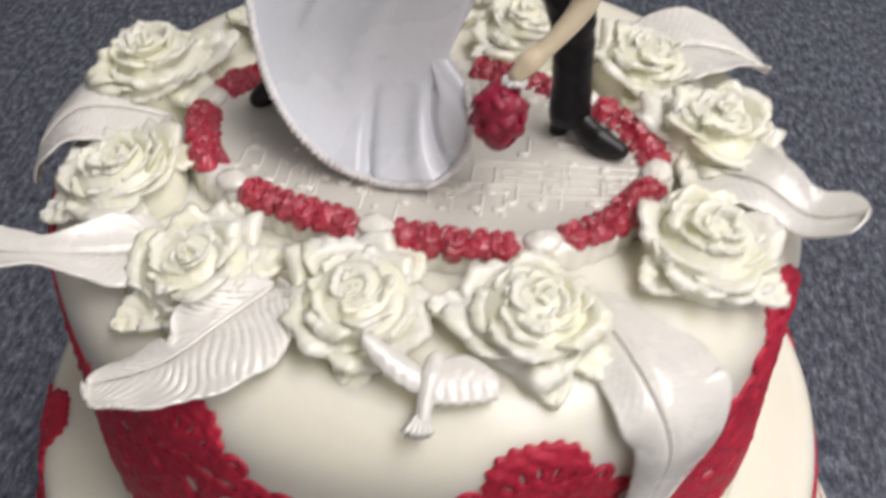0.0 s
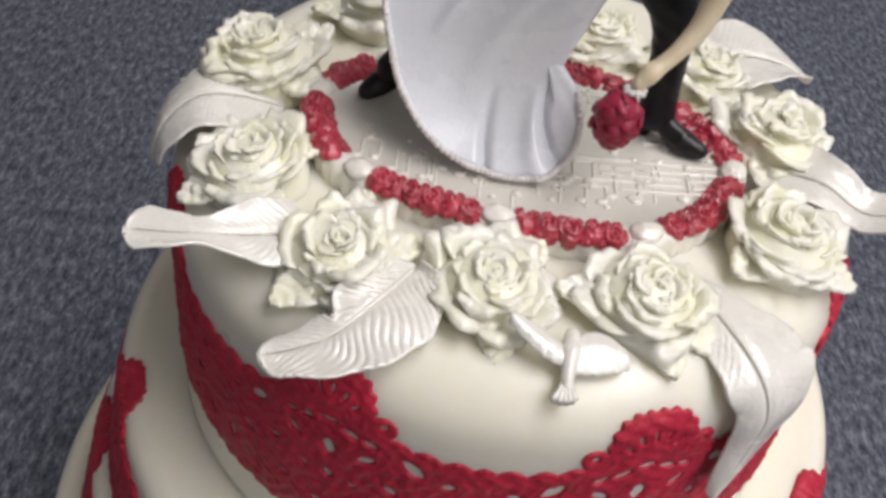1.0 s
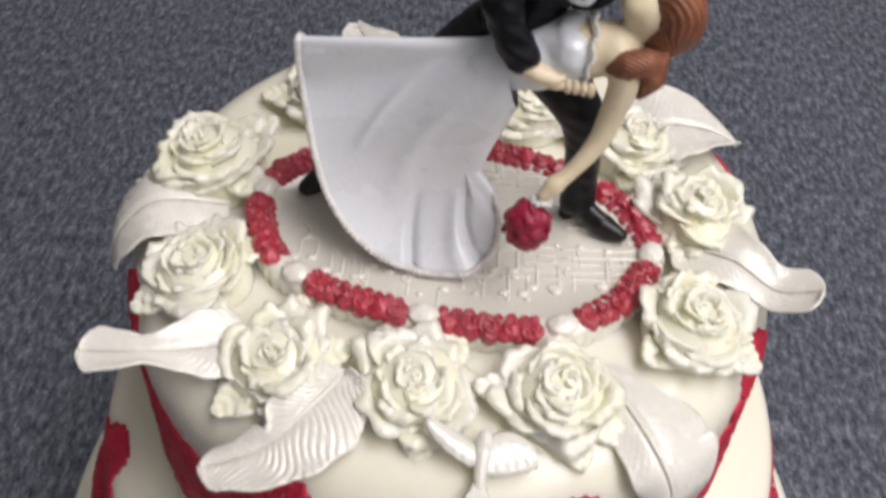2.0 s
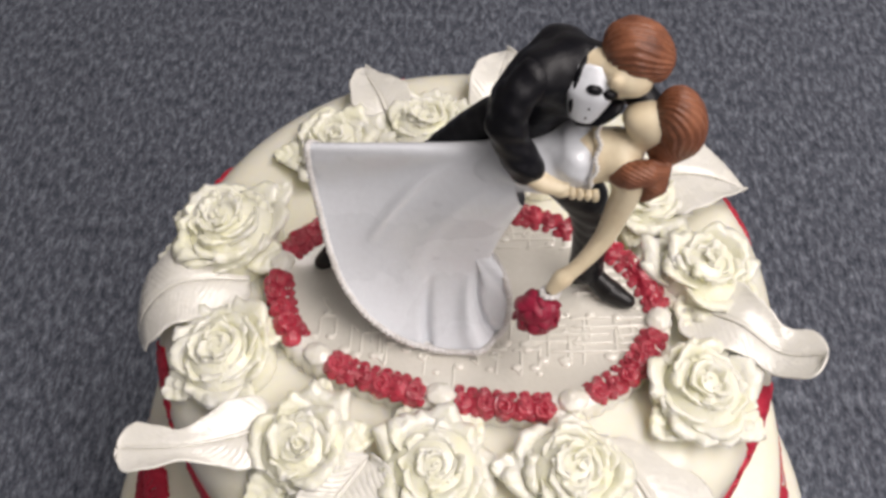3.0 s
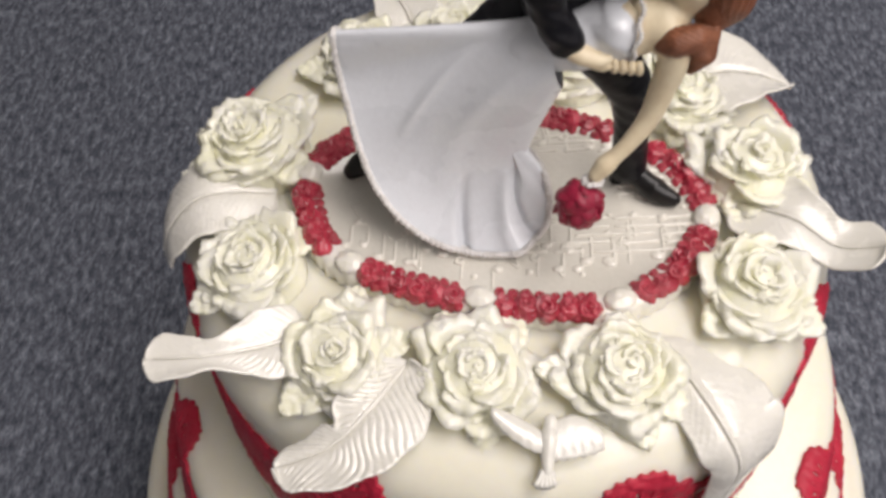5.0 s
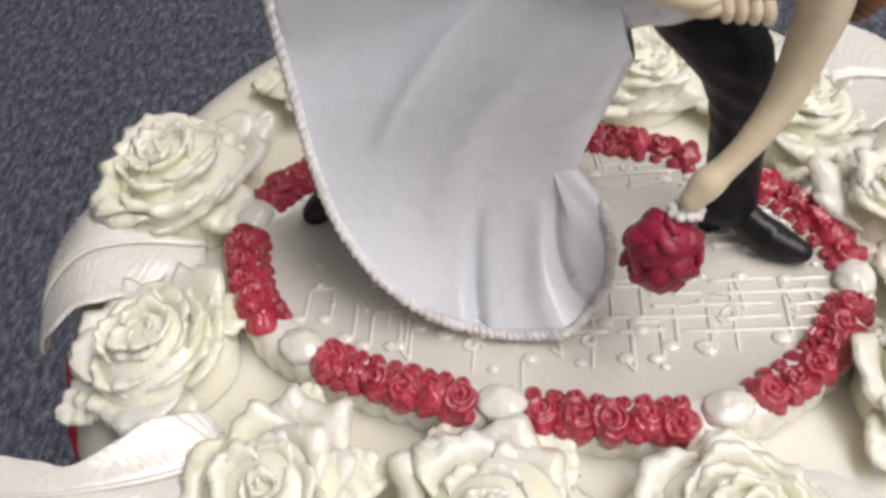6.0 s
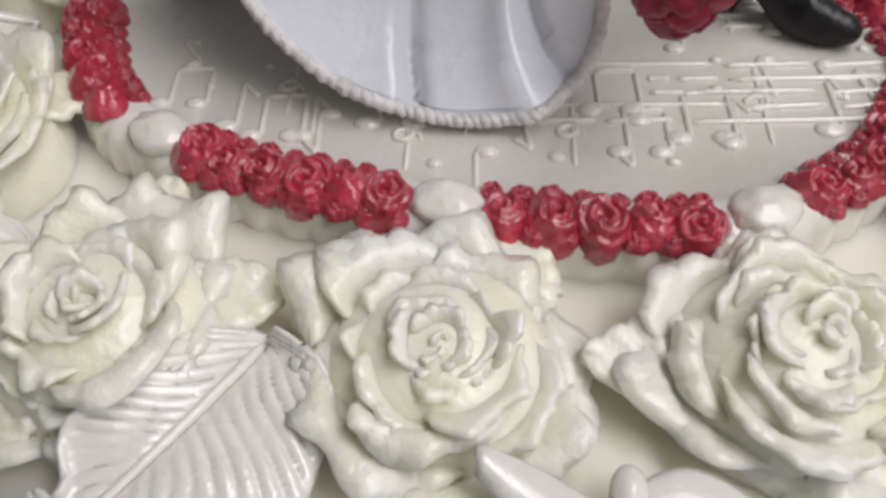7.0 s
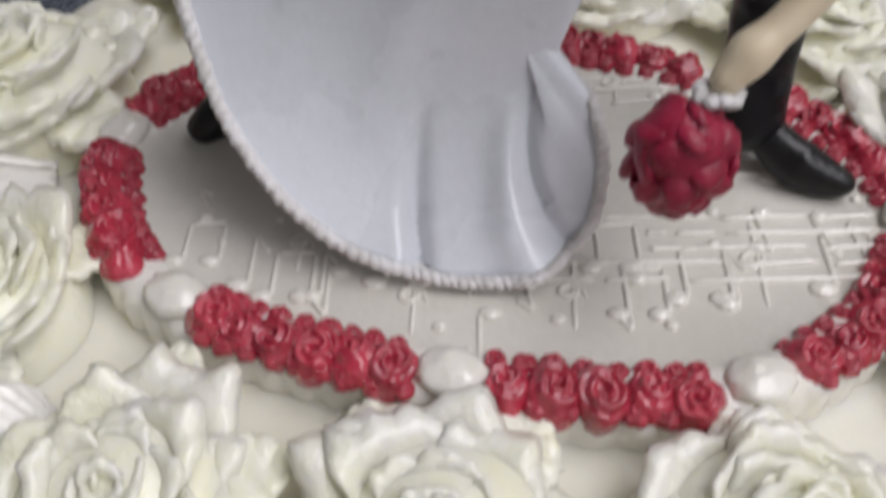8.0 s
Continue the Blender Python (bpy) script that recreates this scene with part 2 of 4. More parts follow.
def blob(prims, k, h, relief=None, floor=None):
    """One smooth skin round tapered bars ('c', p, r, q, s) and eggs ('e', centre, radii, turn)."""
    lo, hi = np.full(3, 9.0), np.full(3, -9.0)
    groups = [q if isinstance(q, list) else [q] for q in prims]
    for q in (q for g in groups for q in g):
        ends = ((q[1], q[2]), (q[3], q[4])) if q[0] == "c" else ((q[1], max(q[2])),)
        for c, r in ends:
            lo, hi = np.minimum(lo, np.array(c) - r), np.maximum(hi, np.array(c) + r)
    lo, hi = lo - 3 * h - k * 0.5, hi + 3 * h + k * 0.5
    n = np.ceil((hi - lo) / h).astype(int)
    X = np.stack(np.meshgrid(*[lo[i] + h * np.arange(n[i]) for i in range(3)], indexing="ij"), -1)

    def gap(q):
        if q[0] == "c":
            a, b = np.array(q[1], float), np.array(q[3], float)
            t = np.clip(((X - a) @ (b - a)) / ((b - a) @ (b - a)), 0, 1)
            return np.linalg.norm(X - a - t[..., None] * (b - a), axis=-1) - (q[2] + (q[4] - q[2]) * t)
        L = X - np.array(q[1], float)
        if len(q) > 3:
            L = L @ np.array(Euler([radians(w) for w in q[3]]).to_matrix())
        R = np.array(q[2], float)
        k0, k1 = np.linalg.norm(L / R, axis=-1), np.linalg.norm(L / (R * R), axis=-1)
        return k0 * (k0 - 1) / (k1 + 1e-9)

    F = None
    for g in groups:
        d = gap(g[0])
        for q in g[1:]:
            d = np.minimum(d, gap(q))
        if F is None:
            F = d
        else:
            w = np.clip(0.5 + 0.5 * (F - d) / k, 0, 1)
            F = F + (d - F) * w - k * w * (1 - w)
    if relief is not None:
        F = F - relief(X[..., 0], X[..., 1], X[..., 2])
    if floor is not None:
        F = np.maximum(F, floor - X[..., 2])
    S = F < 0
    acc, cnt = np.zeros([m - 1 for m in F.shape] + [3]), np.zeros([m - 1 for m in F.shape])
    m = np.array(F.shape) - 1
    for ax in range(3):
        o = [i for i in range(3) if i != ax]
        for d0 in (0, 1):
            for d1 in (0, 1):
                off = [0, 0, 0]
                off[o[0]], off[o[1]] = d0, d1
                sl0 = tuple(slice(off[i], off[i] + m[i]) for i in range(3))
                off2 = list(off)
                off2[ax] += 1
                sl1 = tuple(slice(off2[i], off2[i] + m[i]) for i in range(3))
                f0, f1 = F[sl0], F[sl1]
                cross = S[sl0] != S[sl1]
                t = np.where(cross, f0 / np.where(cross, f0 - f1, 1), 0)
                p = np.zeros(acc.shape)
                for i in range(3):
                    p[..., i] = off[i] + (t if i == ax else 0)
                acc += p * cross[..., None]
                cnt += cross
    live = cnt > 0
    idx = np.full(live.shape, -1)
    idx[live] = np.arange(live.sum())
    v = lo + h * (np.argwhere(live) + acc[live] / cnt[live][:, None])
    faces = []
    for ax in range(3):
        o = [i for i in range(3) if i != ax]
        a = [slice(None)] * 3
        b = [slice(None)] * 3
        a[ax], b[ax] = slice(0, -1), slice(1, None)
        e = np.argwhere(S[tuple(a)] != S[tuple(b)])
        e = e[(e[:, o[0]] > 0) & (e[:, o[1]] > 0) & (e[:, o[0]] < m[o[0]]) & (e[:, o[1]] < m[o[1]])]
        q = []
        for d0, d1 in ((1, 1), (0, 1), (0, 0), (1, 0)):
            w = e.copy()
            w[:, o[0]] -= d0
            w[:, o[1]] -= d1
            q.append(idx[w[:, 0], w[:, 1], w[:, 2]])
        faces += np.stack(q, 1).tolist()
    return v, [tuple(f) for f in faces]


def chain(points, radii):
    """A bar of changing thickness along a smooth line."""
    n = 6 * (len(points) - 1) + 1
    c, r = spline(points, n), np.interp(np.linspace(0, 1, n), np.linspace(0, 1, len(radii)), radii)
    return [[("c", c[i], r[i], c[i + 1], r[i + 1]) for i in range(n - 1)]]


def lathe(profile, sides=160, wobble=0.0, seed=0.0):
    prof = np.asarray(profile, float)
    v = []
    for k in range(sides):
        a = 2 * math.pi * k / sides
        for r, z in prof:
            w = wobble * noise.noise(Vector((math.cos(a) * 1.6, math.sin(a) * 1.6, z * 14 + seed)))
            v.append(((r + w) * math.cos(a), (r + w) * math.sin(a), z))
    f = grid_faces(sides, len(prof), wrap=True)
    f.append(tuple(k * len(prof) + len(prof) - 1 for k in range(sides)))
    f.append(tuple(k * len(prof) for k in range(sides)))
    return v, f


# ---------------------------------------------------------------- setting
def slab(name, x0, x1, y0, y1, z0, z1, mat, label):
    v = [(x, y, z) for x in (x0, x1) for y in (y0, y1) for z in (z0, z1)]
    f = [(0, 1, 3, 2), (4, 6, 7, 5), (0, 4, 5, 1), (2, 3, 7, 6), (0, 2, 6, 4), (1, 5, 7, 3)]
    return tagged(part(name, mesh_of(name, v, f, mat, smooth=False)), label, kind="structure")


slab("floor", -2.6, 2.6, -2.4, 2.9, -0.1, 0.0, M_CARPET, "dark blue-grey flecked loop-pile carpet on the floor")
slab("wall_north", -2.6, 2.6, 2.9, 3.0, -0.1, 2.4, M_WALL, "unseen off-white painted wall behind the carpet")
slab("wall_south", -2.6, 2.6, -2.5, -2.4, -0.1, 2.4, M_WALL, "unseen off-white painted wall behind the camera")
slab("wall_east", 2.6, 2.7, -2.5, 3.0, -0.1, 2.4, M_WALL, "unseen off-white painted wall of the room")
slab("wall_west", -2.7, -2.6, -2.5, 3.0, -0.1, 2.4, M_WALL, "unseen off-white painted wall of the room")
slab("ceiling", -2.7, 2.7, -2.5, 3.0, 2.4, 2.5, M_CEILING, "unseen white painted ceiling above the cake")

# ---------------------------------------------------------------- cake
TOP, R1, R2, R3, R4 = 0.312, 0.1130, 0.1435, 0.163, 0.194
Z1, Z2, Z3 = 0.206, 0.148, 0.085


def tier_profile(r, z0, z1, fillet, flare=0.0):
    p = [(r + flare, z0), (r + flare * 0.9, z0 + 0.003)]
    for k in range(1, 10):
        f = k / 10
        p.append((r + flare * (1 - f), z0 + 0.003 + (z1 - fillet - z0 - 0.003) * f))
    for k in range(9):
        a = math.pi / 2 * k / 8
        p.append((r - fillet + fillet * math.cos(a), z1 - fillet + fillet * math.sin(a)))
    for f in (0.85, 0.6, 0.3, 0.02):
        p.append(((r - fillet) * f, z1))
    return p


cake = tagged(empty("wedding_cake"), "tiered cream fondant wedding cake with red lace on carpet", "cake")
PROFILES = []
for r, z0, z1, fillet, flare, seed, words in ((R4, 0.0, Z3, 0.012, 0.016, 3, "wide bottom tier in smooth cream fondant"), (R3, Z3 + 0.0003, Z2, 0.010, 0.014, 5, "lower middle tier in smooth cream fondant"),
                                              (R2, Z2 + 0.0003, Z1, 0.010, 0.010, 7, "upper middle tier in smooth cream fondant"), (R1, Z1 + 0.0003, TOP, 0.019, 0.004, 11, "round top tier in satin cream fondant")):
    PROFILES.append(tier_profile(r, z0, z1, fillet, flare))
    part("tier", mesh_of("tier", *lathe(PROFILES[-1], 200, 0.0006, seed), M_FONDANT), cake, words)


def lace_field(x, y, P, H):
    """Inside (> 0) of a repeating sugar-lace edging; x along the band, y up, in metres; P: repeat; H: height of the fans."""
    x = (x + P / 2) % P - P / 2
    ax = np.abs(x)
    k = H / 0.074
    scal = 0.0022 * np.abs(np.sin(ax * math.pi / 0.0085))
    edge = k * (0.0525 + 0.006 * np.clip(1 - ax / 0.034, 0, 1)) + scal
    f = edge - y
    f = np.maximum(f, 0.0135 * (1 - ax / 0.034) - np.maximum(y - k * 0.049, 0) * 0.75)
    fy = k * 0.0615
    d = (ax ** 2.8 + np.abs(y - fy) ** 2.8) ** (1 / 2.8)
    f = np.maximum(f, 0.0138 - d + 0.0005 * np.cos(np.arctan2(y - fy, x) * 22))
    f = np.maximum(f, 0.0035 - np.hypot(ax - 0.0165, y - k * 0.0605) + 0.0004)
    holes = np.full_like(f, 1.0)
    ang = np.arctan2(x, y - fy + 0.004)
    rr = np.hypot(x, y - fy + 0.004)
    slit = (np.abs((ang / 0.42 + 0.5) % 1 - 0.5) * 0.42 * rr) - 0.0005
    slit = np.maximum(slit, np.maximum(0.0085 - rr, rr - 0.0118))
    slit = np.where(np.abs(ang) < 1.2, slit, 1.0)
    holes = np.minimum(holes, slit)

    def almond(cx, cy, a, b, tilt):
        c, s = math.cos(tilt), math.sin(tilt)
        u, w = (ax - cx) * c + (y - k * cy) * s, -(ax - cx) * s + (y - k * cy) * c
        return (np.abs(u / a) ** 1.5 + np.abs(w / b) ** 1.5 - 1) * b * 0.6

    for cx, cy, a, b, tilt in ((0.0, 0.0555, 0.0030, 0.0013, 0), (0.007, 0.053, 0.0032, 0.0013, -0.4), (0.0165, 0.061, 0.0012, 0.0012, 0),
                               (0.013, 0.0515, 0.0026, 0.0012, -0.5), (0.026, 0.047, 0.0042, 0.0021, -0.75), (0.0365, 0.043, 0.0022, 0.0013, 0.4),
                               (0.0, 0.043, 0.0022, 0.0038, 0), (0.012, 0.044, 0.0034, 0.0016, 0.6), (0.020, 0.034, 0.0026, 0.0016, -0.5),
                               (0.0, 0.031, 0.0016, 0.0026, 0), (0.0085, 0.030, 0.0022, 0.0012, 0.9), (0.032, 0.028, 0.0036, 0.0018, 0.6),
                               (0.040, 0.016, 0.0016, 0.0034, 0), (0.016, 0.018, 0.0032, 0.0014, -0.6), (0.027, 0.012, 0.0024, 0.0012, 0.7), (0.004, 0.014, 0.0018, 0.0018, 0)):
        holes = np.minimum(holes, almond(cx, cy, a, b, tilt))
    net = 0.975 + np.cos(x * 2 * math.pi / 0.0062) * np.cos(y * 2 * math.pi / 0.0062)
    holes = np.minimum(holes, np.where((y < k * 0.040) & (ax > 0.004), net * 0.0009 + 0.00015, 1.0))
    return np.minimum(f, holes)


def lace_band(profile, y0, H, repeats, phase, a0, a1, cell, lift=0.0011):
    """The edging as a thin sheet with real holes, laid round a tier."""
    prof = np.array([p for p in profile if p[0] > 0.02])
    arc = np.concatenate([[0], np.cumsum(np.hypot(*np.diff(prof, axis=0).T))])
    r = prof[3][0]
    na, nz = int(r * (a1 - a0) / cell), int((H * 1.02 + 0.002) / cell)
    A, Z = np.meshgrid(np.linspace(a0, a1, na), np.linspace(0.0006, H * 1.02 + 0.002, nz), indexing="ij")
    P = 2 * math.pi * r / repeats
    fld = lambda a, z: lace_field(r * (a - phase), z + 0.0012 * np.sin(a * 5 + 1), P, H)
    F = fld(A, Z)
    C = fld((A[:-1, :-1] + A[1:, 1:]) / 2, (Z[:-1, :-1] + Z[1:, 1:]) / 2)
    keep = C > 0
    pad = np.pad(keep, 1)
    touch = np.zeros(A.shape, int)
    for i in (0, 1):
        for j in (0, 1):
            touch += pad[i:i + A.shape[0], j:j + A.shape[1]]
    rim = (touch > 0) & (touch < 4)
    rim[:, 0] = rim[0] = rim[-1] = False
    e = cell * 0.25
    gx, gz = (fld(A + e / r, Z) - fld(A - e / r, Z)) / (2 * e), (fld(A, Z + e) - fld(A, Z - e)) / (2 * e)
    g2 = gx * gx + gz * gz + 1e-6
    step = np.where(rim, -F / g2, 0)
    dx, dz = np.clip(step * gx, -0.5 * cell, 0.5 * cell), np.clip(step * gz, -0.5 * cell, 0.5 * cell)
    A, Z = A + dx / r, Z + dz
    used = touch > 0
    idx = np.full(A.shape, -1)
    idx[used] = np.arange(used.sum())
    a, z = A[used], Z[used]
    pillow = np.where(rim[used], 0.25, 1.0)
    z = z + y0
    pr, pz = np.interp(z, arc, prof[:, 0]), np.interp(z, arc, prof[:, 1])
    e = 0.0008
    tr, tz = np.interp(z + e, arc, prof[:, 0]) - np.interp(z - e, arc, prof[:, 0]), np.interp(z + e, arc, prof[:, 1]) - np.interp(z - e, arc, prof[:, 1])
    ln = np.hypot(tr, tz) + 1e-9
    nr, nz_ = tz / ln, -tr / ln
    # corded relief: ridges that follow the openings, and a floral grain of lobes and hollows
    cord = np.cos(F[used] * 2 * math.pi / 0.0029)
    x = r * a
    bloom = np.sin(x * 620 + 2.1 * np.sin(z * 330)) * np.sin(z * 540 + 1.9 * np.sin(x * 270 + 1.0)) + 0.6 * np.sin(x * 1130 + z * 460) * np.sin(z * 1010 - x * 380)
    up = lift * (0.55 + 0.45 * pillow) + (0.00020 * cord + 0.00034 * bloom) * pillow
    n = len(a)
    ro, zo = pr + nr * up, pz + nz_ * up
    ri, zi = pr - nr * 0.002, pz - nz_ * 0.002
    v = np.concatenate([np.stack([ro * np.cos(a), ro * np.sin(a), zo], 1), np.stack([ri * np.cos(a), ri * np.sin(a), zi], 1)])
    f = []
    I, J = np.nonzero(keep)
    for i, j in zip(I, J):
        f.append((idx[i, j], idx[i + 1, j], idx[i + 1, j + 1], idx[i, j + 1]))
    K = lambda i, j: 0 <= i < keep.shape[0] and 0 <= j < keep.shape[1] and keep[i, j]
    for i, j in zip(I, J):
        for di, dj, p, q in ((-1, 0, (i, j), (i, j + 1)), (1, 0, (i + 1, j + 1), (i + 1, j)), (0, -1, (i + 1, j), (i, j)), (0, 1, (i, j + 1), (i + 1, j + 1))):
            if not K(i + di, j + dj):
                f.append((idx[p], idx[q], idx[q] + n, idx[p] + n))
    return v, f


def lace_mesh(v, f):
    me = bpy.data.meshes.new("lace_band")
    me.from_pydata(v.tolist(), [], f)
    me.materials.append(M_LACE)
    me.polygons.foreach_set("use_smooth", np.full(len(me.polygons), True))
    me.update()
    return me


LACE = "red openwork sugar-lace band with fan edging"
for prof, y0, H, repeats, phase, cell in ((PROFILES[3], 0.0225, 0.077, 8, -70, 0.0007), (PROFILES[2], 0.0, 0.062, 8, -27, 0.0009), (PROFILES[1], 0.0, 0.074, 9, -10, 0.0012)):
    part("lace_band", lace_mesh(*lace_band(prof, y0, H, repeats, radians(phase), radians(-205), radians(25), cell)), cake, LACE)
    part("lace_band", lace_mesh(*lace_band(prof, y0, H, repeats, radians(phase), radians(25), radians(155), 0.002)), cake, LACE)


# ---------------------------------------------------------------- sugar roses
def rose_petal(r0, z0, R, H, phi, curl, seed, nu=33, nv=12):
    """A broad moulded petal: rises from the heart, then rolls outward in a soft wavy lip."""
    rnd = random.Random(seed)
    k1, k2, k3 = (rnd.uniform(0, 6.28) for _ in range(3))
    wave, notch, mid = rnd.uniform(0.6, 1.4), rnd.uniform(-0.03, 0.10), rnd.uniform(-0.3, 0.3)
    P = np.zeros((nu, nv, 3))
    for i in range(nu):
        u = -1 + 2 * i / (nu - 1)
        vmax = 1 - 0.30 * abs(u) ** 2.8 - notch * math.exp(-((u - mid) / 0.22) ** 2) + 0.035 * math.sin(3.4 * u + k1)
        for j in range(nv):
            v = vmax * j / (nv - 1)
            a = u * phi * (0.58 + 0.42 * math.sin(math.pi / 2 * min(1, 1.1 * v)))
            s = max(0, v - 0.62) / 0.38
            rim = v * v * wave * (0.075 * math.sin(2.7 * u + k2) + 0.042 * math.sin(6.1 * u + k3)) + v ** 3 * (0.034 * math.sin(9 * u + k1) + 0.018 * math.sin(17 * u + k2)) * wave
            r = r0 + (R - r0) * (0.3 * v + 0.7 * v ** 1.7) + curl * s * s * (1 - 0.35 * u * u) + rim * R + 0.05 * R * math.sin(math.pi * v) * (1 - u * u)
            z = z0 + H * math.sin(min(v, 1.05) * math.pi / 2 * 0.95) - 0.75 * curl * s ** 2.4 + 0.75 * rim * R - 0.0006 * abs(u) ** 3
            lump = 0.045 * R * v * noise.noise(Vector((r * math.cos(a) * 300, r * math.sin(a) * 300, z * 300 + 9 * k2)))
            lump += 0.00042 * v * v * noise.noise(Vector((r * math.cos(a) * 900, r * math.sin(a) * 900, z * 700 + 9 * k1)))
            P[i, j] = ((r + lump) * math.cos(a), (r + lump) * math.sin(a), z + lump)
    return P


# petals in a ring, radius and height at foot and lip, half the angle, roll of the lip
ROSE_RINGS = ((2, 0.0004, 0.0050, 0.0016, 0.0066, 1.70, 0.0002), (3, 0.0016, 0.0046, 0.0037, 0.0068, 1.30, 0.0005), (4, 0.0032, 0.0036, 0.0062, 0.0074, 1.05, 0.0008),
              (5, 0.0056, 0.0024, 0.0094, 0.0078, 0.84, 0.0012), (5, 0.0084, 0.0010, 0.0131, 0.0078, 0.86, 0.0018), (5, 0.0104, 0.0002, 0.0164, 0.0062, 0.84, 0.0024))


def sugar_rose(seed, label):
    rnd = random.Random(seed)
    rose = tagged(empty("sugar_rose"), label, "rose", "roses round the top tier")
    part("core", mesh_of("core", *ball((0, 0, 0.0002), (0.0152, 0.0152, 0.0102), 18, 36, bumps=0.03, seed=seed), M_ROSE), rose)
    for n, (count, r0, z0, R, H, phi, curl) in enumerate(ROSE_RINGS):
        off = rnd.uniform(0, 6.28)
        for k in range(count):
            P = rose_petal(r0, z0, R * rnd.uniform(0.90, 1.10), H * rnd.uniform(0.86, 1.10), phi * rnd.uniform(0.85, 1.15), curl * rnd.uniform(0.2, 1.7), rnd.random())
            a = off + 2 * math.pi * k / count + rnd.uniform(-0.25, 0.25)
            c, s = math.cos(a), math.sin(a)
            P = P @ np.array([[c, s, 0], [-s, c, 0], [0, 0, 1]])
            tilt = np.array(Euler((rnd.uniform(-0.13, 0.13), rnd.uniform(-0.13, 0.13), 0)).to_matrix())
            P = P @ tilt.T + np.array([rnd.uniform(-0.0005, 0.0005), rnd.uniform(-0.0005, 0.0005), rnd.uniform(-0.0004, 0.0006)])
            part("petal", mesh_of("petal", *shell(P, 0.0008, 0.5), M_ROSE), rose)
    for a in (0.4, 1.7, 3.0, 4.6):
        a += rnd.uniform(-0.35, 0.35)
        L, W, up = rnd.uniform(0.0215, 0.0252), rnd.uniform(0.0050, 0.0068), rnd.uniform(0.2, 1.0)
        nu, nv = 11, 16
        P = np.zeros((nu, nv, 3))
        for i in range(nu):
            u = -1 + 2 * i / (nu - 1)
            for j in range(nv):
                v = j / (nv - 1)
                w = W * math.sin(math.pi * (0.14 + 0.86 * v) ** 0.85) ** 0.75 * (1 + 0.07 * math.sin(v * 38) * abs(u)) if v < 1 else 0.0001
                P[i, j] = (0.010 + (L - 0.010) * v, u * w, 0.0042 - 0.0030 * v + 0.0026 * up * v * v + 0.0010 * abs(u) * (1 - v) + 0.00035 * math.sin(v * 26 - abs(u) * 5))
        c, s = math.cos(a), math.sin(a)
        P = P @ np.array([[c, s, 0], [-s, c, 0], [0, 0, 1]])
        part("leaf", mesh_of("leaf", *shell(P, 0.0015), M_ROSE), rose)
    return rose


ROSES = [(-0.085, 0.0117, 40, 1.20, 1.45), (-0.0796, -0.0370, 200, 1.08, 1.2), (-0.0497, -0.0694, 340, 1.03, 1.2), (-0.0079, -0.0748, 20, 1.06, 1.15), (0.0345, -0.0742, 172, 1.05, 1.15),
         (0.0778, -0.0458, 310, 1.07, 1.2), (0.083, 0.000, 80, 1.12, 1.25), (0.0653, 0.0341, 0, 1.05, 1.3), (0.027, 0.050, 220, 1.0, 1.3), (-0.0168, 0.0645, 160, 1.08, 1.3), (-0.0507, 0.0540, 300, 1.1, 1.3)]
DESIGNS = []
for n, (x, y, turn, size, tall) in enumerate(ROSES):
    lean_axis = Vector((-y, x, 0)).normalized()
    lean = 9 if math.hypot(x, y) > 0.075 else 3
    m = Matrix.Translation((x, y, TOP - 0.0004)) @ Matrix.Rotation(radians(lean), 4, lean_axis) @ Matrix.Rotation(radians(turn), 4, "Z") @ Matrix.Diagonal((size, size, size * tall, 1))
    if n < 4:
        rose = sugar_rose(n + 1, "ivory moulded sugar rose with layered petals on the top tier")
        rose.matrix_basis = m
        DESIGNS.append(rose)
    else:
        rose = copy_thing(DESIGNS[n % 4], m)
        rose.matrix_basis = m


